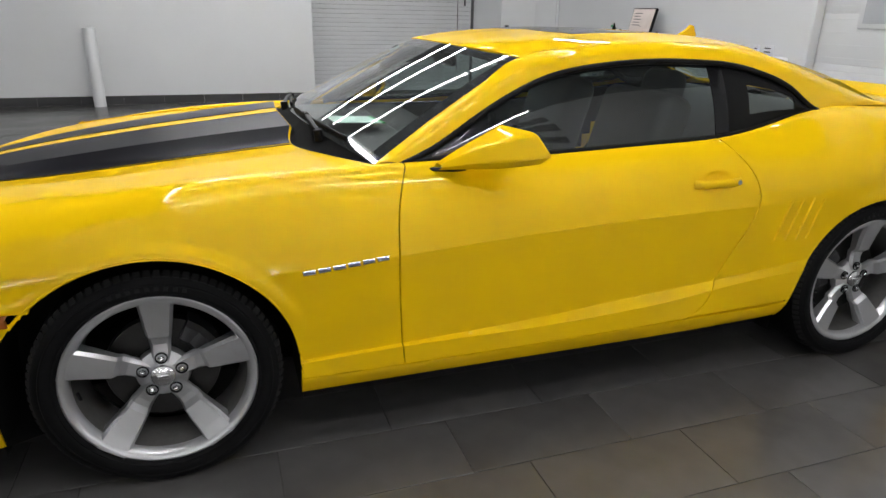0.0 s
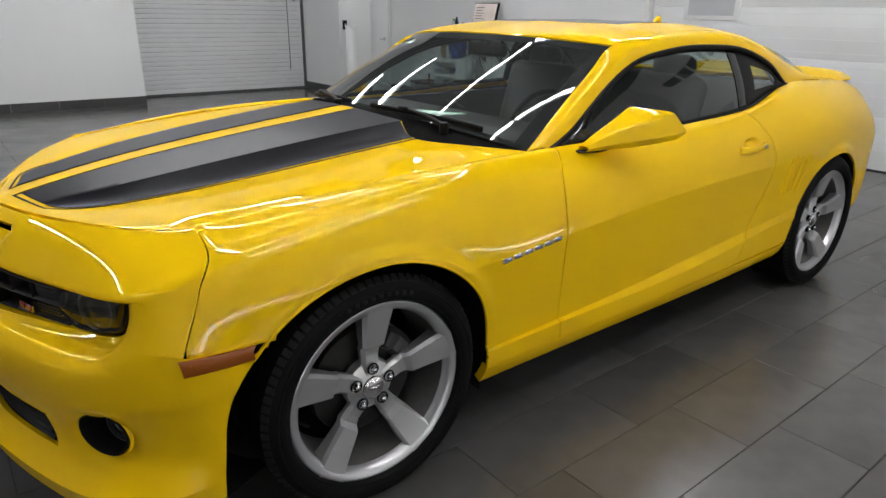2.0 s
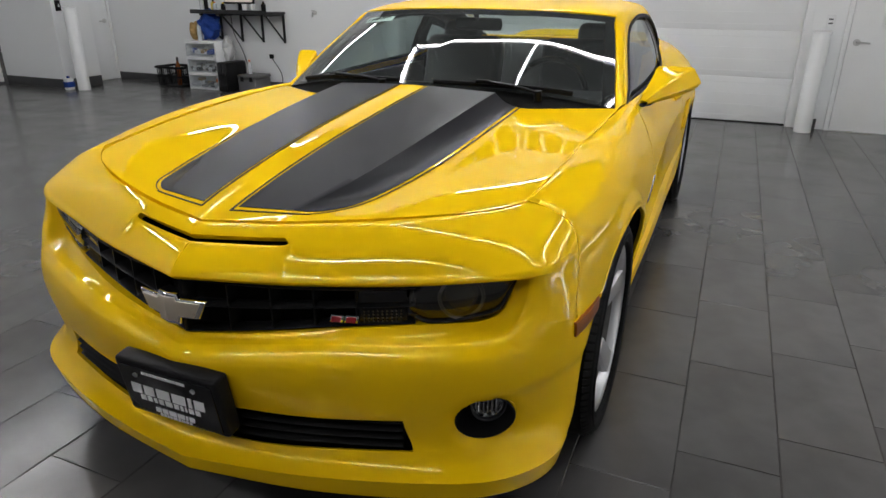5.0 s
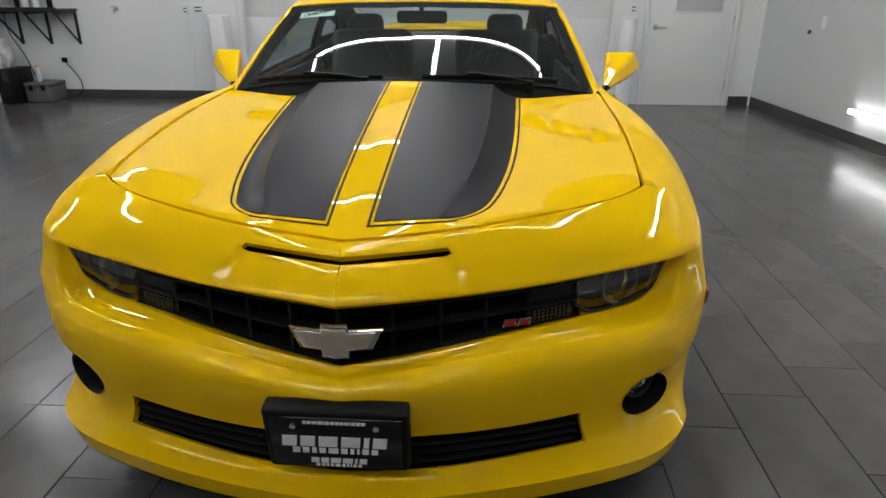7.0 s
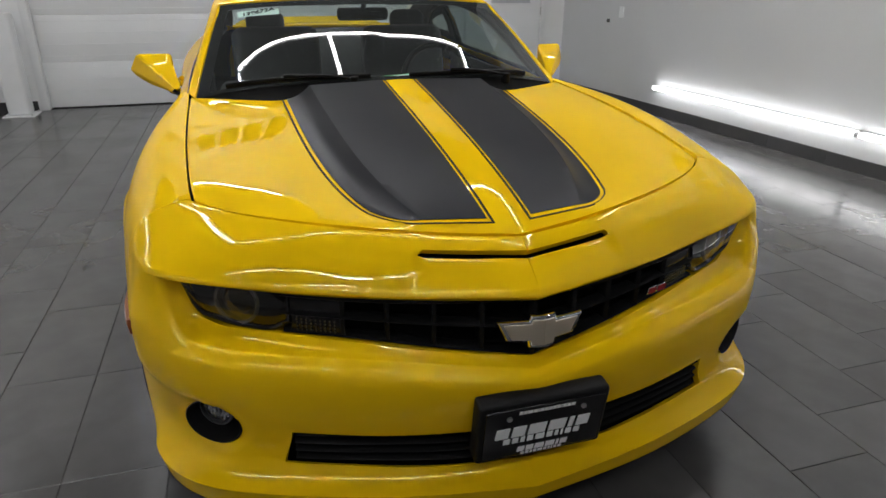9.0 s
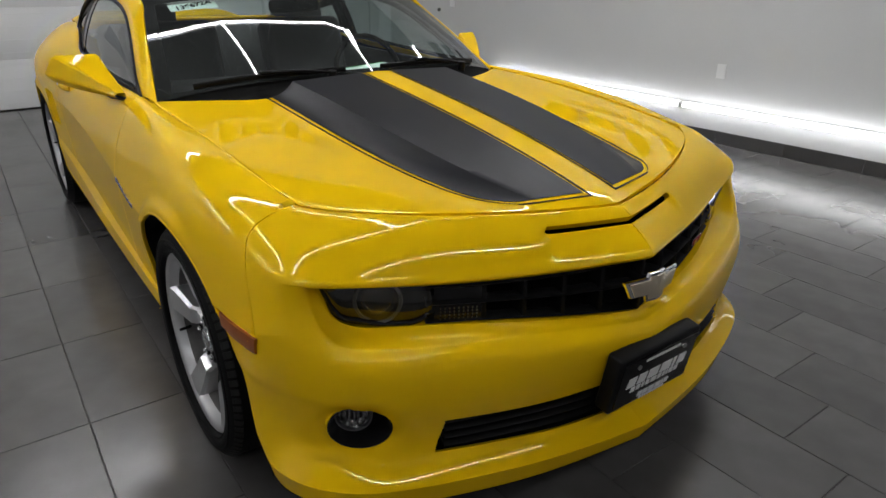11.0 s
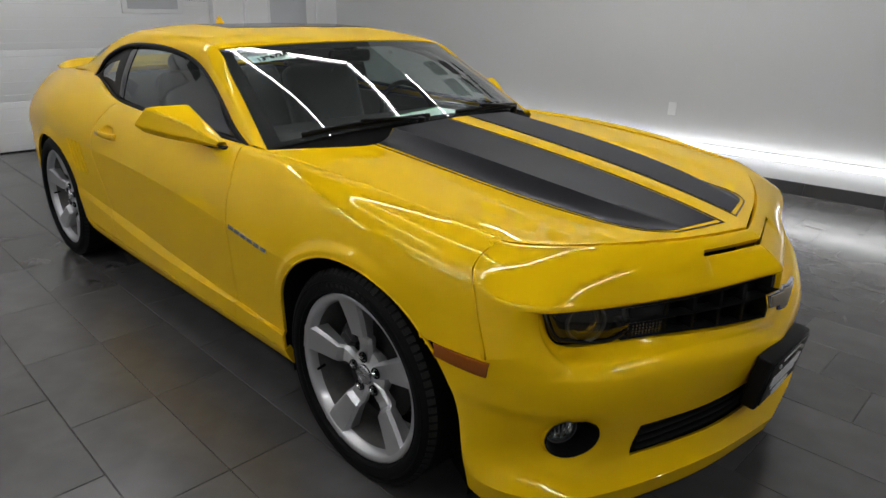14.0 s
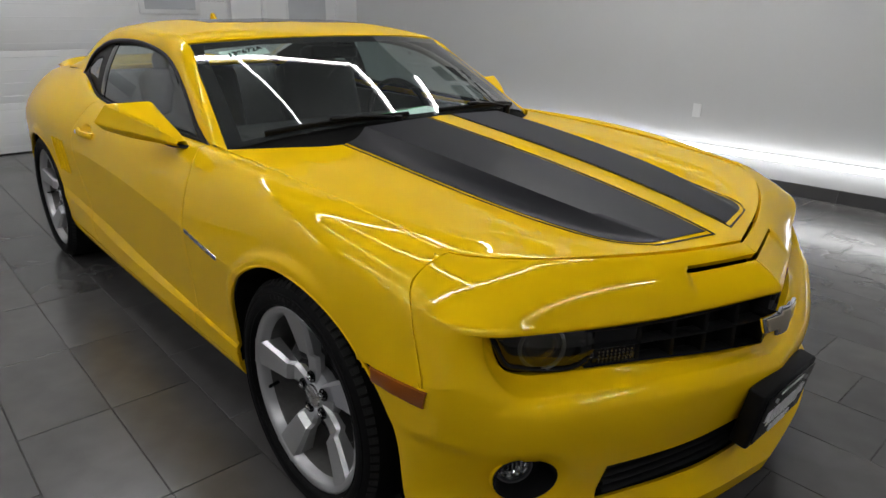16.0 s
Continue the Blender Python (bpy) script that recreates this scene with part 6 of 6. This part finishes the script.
wall_box("door_control", "small black roller door control on the pier", 5.05, 7.978, 1.17, .07, .15, .035, BLACK, "y")
wall_box("wall_socket", "white socket box on the rear wall", XB, 3.41, 1.09, .07, .12, .03, DOOR_WHITE, "x")
wall_box("wall_switch", "white switch plate on the rear wall", XB, 3.25, 1.10, .18, .11, .012, DOOR_WHITE, "x")
wall_box("wall_switch", "white switch plate beside the steel door", XB, -2.06, 1.12, .08, .12, .012, DOOR_WHITE, "x")
conduit = thing("conduit", "thin grey conduit below the wall socket", "conduit")
part("pipe", rod((XB - .012, 3.40, .16), (XB - .012, 3.40, 1.03), .007, 10), DOOR_WHITE, conduit)
tap = thing("wall_tap", "small steel air tap on the rear wall", "tap")
part("flange", rod((XB - .010, 4.30, 1.10), (XB, 4.30, 1.10), .03, 16), STEEL, tap)
part("spout", tube([(XB - .01, 4.30, 1.10), (XB - .06, 4.30, 1.10), (XB - .08, 4.30, 1.05)], .012, 10), STEEL, tap)
part("handle", rod((XB - .05, 4.27, 1.13), (XB - .05, 4.33, 1.13), .008, 8), STEEL, tap)


def on_lamp_wall(s, z, wide, tall, deep=.012):
    """A plate on the grey wall at s metres from its rear corner."""
    p = A + (B - A).normalized() * s
    e = (B - A).normalized() * wide / 2
    return slab(p + e + inward * .002 + inward * deep, p - e + inward * .002 + inward * deep, deep, z - tall / 2, z + tall / 2)


for s, z in ((1.576, 1.04), (5.1, .62)):
    ob = thing("wall_socket", "small white socket plate on the grey wall", "wall socket")
    part("cover", on_lamp_wall(s, z, .075, .12), DOOR_WHITE, ob)
ob = thing("wall_hook", "small dark round hook on the grey wall", "hook")
p = A + (B - A).normalized() * 1.335
part("plate", rod(p + inward * .001 + Vector((0, 0, .935)), p + inward * .02 + Vector((0, 0, .935)), .022, 16), GREY_PLASTIC, ob)

# black steel wall shelf with triangle brackets
SY0, SY1, SZ = 4.80, 6.14, 1.075
shelf = thing("wall_shelf", "black steel wall shelf on triangle brackets, crowded with bottles", "shelf")
part("board", box(XB - .46, XB - .01, SY0, SY1, SZ, SZ + .03, .004), SHELF_BLACK, shelf)
part("upstand", box(XB - .46, XB - .44, SY0, SY1, SZ + .03, SZ + .055, .003), SHELF_BLACK, shelf)
for y in (4.84, 5.22, 5.60, 5.98):
    bracket = part("bracket", box(XB - .03, XB - .004, y - .014, y + .014, SZ - .40, SZ, .003), SHELF_BLACK, shelf)
    part("brace", rod((XB - .02, y, SZ - .385), (XB - .42, y, SZ - .012), .012, 8), SHELF_BLACK, bracket)
    part("arm", box(XB - .44, XB - .02, y - .013, y + .013, SZ - .026, SZ - .002, .003), SHELF_BLACK, bracket)

monitor = thing("monitor", "black computer monitor tilted back on the shelf", "monitor", "", pose(XB - .24, 5.42, SZ + .034, 0, 0, -90))
part("stand", box(-.11, .11, -.08, .08, .001, .012, .004), BLACK, monitor)
part("neck", box(-.025, .025, .0, .03, .01, .20, .005), BLACK, monitor)
ob = part("case", box(-.26, .26, -.02, .02, 0, .34, .006), BLACK, monitor)
ob.matrix_basis = pose(0, 0, .10, -14, 0, 0)
ob = part("screen", box(-.245, .245, -.0225, -.0195, .02, .325, .001), SCREEN_GLOW, monitor)
ob.matrix_basis = pose(0, 0, .10, -14, 0, 0)
for i in range(5):
    ob = part("screen_text_bar", box(-.20, -.02 - .03 * (i % 2), -.0235, -.0222, .26 - .04 * i, .272 - .04 * i), GREY_PLASTIC, monitor)
    ob.matrix_basis = pose(0, 0, .10, -14, 0, 0)


def bottle(x, y, z, r, h, body, cap, label):
    ob = thing("bottle", label, "bottle", "bottles and cups", pose(x, y, z))
    part("body", lathe([(0, 0), (r * .92, 0), (r, .006), (r, h * .68), (r * .45, h * .84), (r * .40, h * .88)], 20), body, ob).matrix_basis = pose(0, 0, 0, 90, 0, 0)
    part("cap", lathe([(r * .46, h * .86), (r * .46, h * .98), (r * .3, h), (0, h)], 16), cap, ob).matrix_basis = pose(0, 0, 0, 90, 0, 0)
    return ob


def cup(x, y, z, r, h, mat, label):
    ob = thing("cup", label, "cup", "bottles and cups", pose(x, y, z))
    part("wall", lathe([(0, .003), (r * .8, 0), (r, h), (r * .94, h), (r * .76, .006), (0, .006)], 20), mat, ob).matrix_basis = pose(0, 0, 0, 90, 0, 0)
    return ob


top = SZ + .0305
SPRAY = material("green_plastic", (.03, .30, .10), .4, grain=.05, vary=.1)
YELLOW_P = material("yellow_plastic", (.75, .55, .03), .4, grain=.05, vary=.1)
bottle(XB - .28, 6.06, top, .038, .20, CLEAR_PLASTIC, SPRAY, "clear spray bottle with a green trigger cap")
bottle(XB - .30, 5.97, top, .030, .23, BLACK, BLACK, "slim black spray bottle on the shelf")
bottle(XB - .24, 5.89, top, .034, .15, YELLOW_P, BLACK, "small yellow bottle with a black cap")
bottle(XB - .30, 5.81, top, .030, .13, CLEAR_PLASTIC, ORANGE, "small clear bottle with an orange cap")
bottle(XB - .22, 5.73, top, .032, .12, BLACK, YELLOW_P, "short black bottle with a yellow cap")
bottle(XB - .26, 4.98, top, .032, .14, BLACK, BLACK, "short black bottle at the shelf end")
cup(XB - .34, 5.10, top, .042, .105, DOOR_WHITE, "white paper cup on the shelf")
cup(XB - .34, 5.24, top, .042, .105, DOOR_WHITE, "white paper cup beside the monitor")
keyboard = thing("keyboard", "flat black keyboard on the shelf front", "keyboard")
part("case", box(XB - .44, XB - .34, 5.34, 5.76, top, top + .018, .004), BLACK, keyboard)
part("keys", box(XB - .435, XB - .345, 5.35, 5.75, top + .018, top + .023, .002), GREY_PLASTIC, keyboard)

# storage tower with three clear drawers, and what lies on and beside it
TOWX, TOWY = XB - .28, 6.02
tower = thing("drawer_tower", "white plastic tower of three clear filled drawers", "drawer unit")
part("frame", box(TOWX - .20, TOWX + .20, TOWY + .26, TOWY + .285, .002, .70, .006), DOOR_WHITE, tower)
part("frame", box(TOWX - .20, TOWX + .20, TOWY - .285, TOWY - .26, .002, .70, .006), DOOR_WHITE, tower)
for z in (.012, .235, .46, .685):
    part("deck", box(TOWX - .20, TOWX + .20, TOWY - .26, TOWY + .26, z - .010, z + .012, .004), DOOR_WHITE, tower)
CLEAR_DRAWER = tinted_glass("clear_drawer_plastic", (.90, .91, .93), rough=.08, veil=.05)
rng = random.Random(7)
for i in range(3):
    z = .025 + .225 * i
    drawer = part("drawer", box(TOWX - .21, TOWX + .18, TOWY - .25, TOWY + .25, z, z + .010, .003), DOOR_WHITE, tower)
    front = part("drawer_front", box(TOWX - .222, TOWX - .214, TOWY - .252, TOWY + .252, z + .004, z + .190, .003), CLEAR_DRAWER, drawer)
    front.visible_shadow = False
    part("drawer_lip", box(TOWX - .232, TOWX - .212, TOWY - .252, TOWY + .252, z + .186, z + .200, .004), DOOR_WHITE, drawer)
    part("drawer_back", box(TOWX + .165, TOWX + .18, TOWY - .25, TOWY + .25, z + .01, z + .17, .003), DOOR_WHITE, drawer)
    for k in range(16):
        mat = rng.choice(((BLUE_CLOTH, CLEAR_PLASTIC, TAN_CLOTH, GREY_PLASTIC), (GREY_PLASTIC, CLEAR_PLASTIC, BLACK, GREY_PLASTIC), (ORANGE, GREY_PLASTIC, CLEAR_PLASTIC, TAN_CLOTH))[2 - i])
        w, d, h = rng.uniform(.02, .06), rng.uniform(.03, .07), rng.uniform(.03, .085)
        x, y = TOWX - .205 + w + .13 * (k // 8), TOWY - .20 + .057 * (k % 8)
        ob = part("content", box(-w, w, -d / 2, d / 2, 0, h, .008), mat, drawer)
        ob.matrix_basis = pose(x, y, z + .012 + rng.uniform(0, .05), rng.uniform(-8, 8), rng.uniform(-8, 8), rng.uniform(-20, 20))


def crumple(name, label, cat, at, r, scale, mat, seed):
    ob = thing(name, label, cat, "", pose(*at))
    bm = ball((0, 0, 0), r, scale, u=44, v=30)
    for v in bm.verts:
        v.co *= 1 + .42 * noise.noise(v.co * 14 + Vector((seed, 0, 0))) + .22 * abs(noise.noise(v.co * 34 + Vector((0, seed, 0))))
    low = min(v.co.z for v in bm.verts)
    for v in bm.verts:
        v.co.z -= low
    part("cloth", bm, mat, ob)
    return ob


crumple("rag", "bundled blue cloth on the drawer tower", "cloth", (TOWX, TOWY - .05, .698), .13, (1, 1.1, 1.5), BLUE_CLOTH, 1)
crumple("rag", "tan cloth bundle on the drawer tower", "cloth", (TOWX - .04, TOWY + .19, .698), .085, (1, 1, 1.3), TAN_CLOTH, 5)
crumple("rag", "pale grey rag hung beside the drawer tower", "cloth", (TOWX, TOWY - .36, .36), .09, (.8, .9, 1.9), material("grey_rag", (.5, .5, .5), .85, grain=.2, vary=.15), 9)
bottle(TOWX - .10, TOWY + .06, .698, .035, .27, CLEAR_PLASTIC, DOOR_WHITE, "clear spray bottle on the drawer tower")

basket = thing("basket", "black slatted plastic basket on the floor", "basket")
bx, by = XB - .30, 6.70
part("bottom", box(bx - .16, bx + .16, by - .22, by + .22, .002, .014, .003), BLACK, basket)
for k in range(14):
    y = by - .21 + .0323 * k
    for x in (bx - .17, bx + .17):
        part("slat", rod((x, y, .01), (x + (.02 if x > bx else -.02), y * 1.0, .29), .007, 6), BLACK, basket)
for k in range(9):
    x = bx - .16 + .04 * k
    for y in (by - .225, by + .225):
        part("slat", rod((x, y, .01), (x, y + (.02 if y > by else -.02), .29), .007, 6), BLACK, basket)
for z, r in ((.29, .018), (.15, .010), (.02, .010)):
    o = .02 * z / .29
    ring = [(bx - .17 - o, by - .225 - o, z), (bx + .17 + o, by - .225 - o, z), (bx + .17 + o, by + .225 + o, z), (bx - .17 - o, by + .225 + o, z)]
    for p, q in zip(ring, ring[1:] + ring[:1]):
        part("rail", rod(p, q, r, 8), BLACK, basket)
bottle(bx - .02, by - .05, .015, .035, .42, material("amber_bottle", (.25, .07, .02), .2, vary=.1), BLACK, "brown spray bottle standing in the basket")

tower_pc = thing("computer_case", "upright black computer case beside the drawers", "computer")
part("case", box(XB - .60, XB - .18, 5.46, 5.64, .012, .42, .008), BLACK, tower_pc)
part("front", box(XB - .612, XB - .599, 5.47, 5.63, .02, .41, .004), BLACK_GLOSS, tower_pc)
for sx in (-.55, -.22):
    for y in (5.49, 5.61):
        part("foot", rod((XB + sx, y, .001), (XB + sx, y, .014), .016, 10), GREY_PLASTIC, tower_pc)
case = thing("tool_case", "grey plastic tool case lying on the floor", "case")
part("shell", box(XB - .42, XB - .06, 5.12, 5.44, .002, .19, .02, 3), GREY_PLASTIC, case)
part("lid", box(XB - .425, XB - .055, 5.115, 5.445, .19, .24, .015, 3), GREY_PLASTIC, case)
part("latch", box(XB - .435, XB - .42, 5.17, 5.22, .15, .215, .003), BLACK, case)
part("latch", box(XB - .435, XB - .42, 5.33, 5.38, .15, .215, .003), BLACK, case)
bottle(XB - .24, 5.34, .2405, .034, .20, CLEAR_PLASTIC, ORANGE, "clear bottle standing on the tool case")
cable = thing("cable", "black cable drooping from the wall socket", "cable")
part("wire", tube(spline([(XB - .03, 5.10, .48), (XB - .06, 5.02, .40), (XB - .05, 4.93, .26), (XB - .09, 4.90, .10), (XB - .16, 4.98, .012)], 24), .006, 8), BLACK, cable)
part("plug", box(XB - .035, XB - .002, 5.07, 5.13, .45, .51, .004), BLACK, cable)
cable = thing("cable", "black cable hanging from the shelf to the floor", "cable")
part("wire", tube(spline([(XB - .05, 5.75, SZ), (XB - .06, 5.72, .8), (XB - .05, 5.60, .55), (XB - .05, 5.52, .30), (XB - .05, 5.5, .25)], 24), .006, 8), BLACK, cable)
jug = thing("jug", "small white and blue jug beside the bollard", "jug", "", pose(4.86, 7.80, 0))
part("body", box(-.06, .06, -.04, .04, .002, .17, .015, 3), DOOR_WHITE, jug)
part("jug_label", box(-.062, .062, -.042, .042, .04, .12, .004), BLUE_CLOTH, jug)
part("cap", rod((0, 0, .17), (0, 0, .20), .02, 14), BLUE_CLOTH, jug)

# black wall lettering high on the lamp wall, as plain bars
sign = thing("wall_lettering", "tall black lettering bars high on the grey wall", "wall sign")
for z, h, s0, widths, gap in ((3.32, .48, 3.3, (.42, .42, .55, .55, .15, .42), .12), (2.74, .38, 3.3, (.40, .36, .36, .40, .46, .40, .36, .14, .38, .36), .12), (2.34, .16, 3.3, (.26, .26, .26, .07, .2, .2, .26, .26, .08, .2, .2, .2, .2, .2), .06)):
    s = s0
    for w in widths:
        part("lettering_bar", on_lamp_wall(s + w / 2, z + h / 2, w, h, .006), BLACK, sign)
        s += w + gap

sign = thing("wall_lettering", "row of black lettering bars on the wall above the overhead door", "wall sign")
y = 2.75
for w in (.36, .36, .36, .08, .26, .26, .34, .34, .09, .26, .28, .26, .26, .28, .08, .26, .28, .34):
    part("lettering_bar", box(XB - .007, XB - .001, y - w, y, 3.22, 3.55), BLACK, sign)
    y -= w + .075

# ---- floor tiles: 0.61 x 0.305 in running bond, laid along the car ----
TX, TY, JOINT = .61, .3083, .003
bm = bmesh.new()
me = bpy.data.meshes.new("tile")
hx, hy, c = TX / 2 - JOINT / 2, TY / 2 - JOINT / 2, .0012
vs = [(sx * hx, sy * hy, -.008) for sx, sy in ((-1, -1), (1, -1), (1, 1), (-1, 1))]
vs += [(sx * hx, sy * hy, -c) for sx, sy in ((-1, -1), (1, -1), (1, 1), (-1, 1))]
vs += [(sx * (hx - c), sy * (hy - c), 0) for sx, sy in ((-1, -1), (1, -1), (1, 1), (-1, 1))]
fs = [(8, 9, 10, 11)] + [(i, (i + 1) % 4, 4 + (i + 1) % 4, 4 + i) for i in range(4)] + [(4 + i, 4 + (i + 1) % 4, 8 + (i + 1) % 4, 8 + i) for i in range(4)]
me.from_pydata(vs, [], fs)
me.materials.append(TILE)
rest_v, rest_f = [], []
near = 0
Y0 = -1.213
for j in range(-12, 36):
    y = Y0 + (j + .5) * TY
    shift = .325 - .2033 * j if j < 5 else (.30, .30, .56)[(j - 7) % 3]
    shift = shift % TX
    for i in range(-12, 12):
        x = shift + (i + .5) * TX
        if not (XF < x < 6.8 and -4.7 < y < YR):
            continue
        dx = max(0, -2.2 - x, x - 3.4)
        dy = max(0, -2.6 - y, y - 2.4)
        if dx == 0 and dy == 0 and near < 300 and not (0.1 < x < 2.7 and abs(y) < .62):
            ob = new("tile", me)
            ob.location = (x, y, 0)
            ob.parent = floor_bed
            near += 1
        else:
            k = len(rest_v)
            rest_v += [(a + x, b + y, z) for a, b, z in vs]
            rest_f += [tuple(k + q for q in f) for f in fs]
tagged(part("far_tiles", (rest_v, rest_f), TILE, floor_bed), kind="stuff")
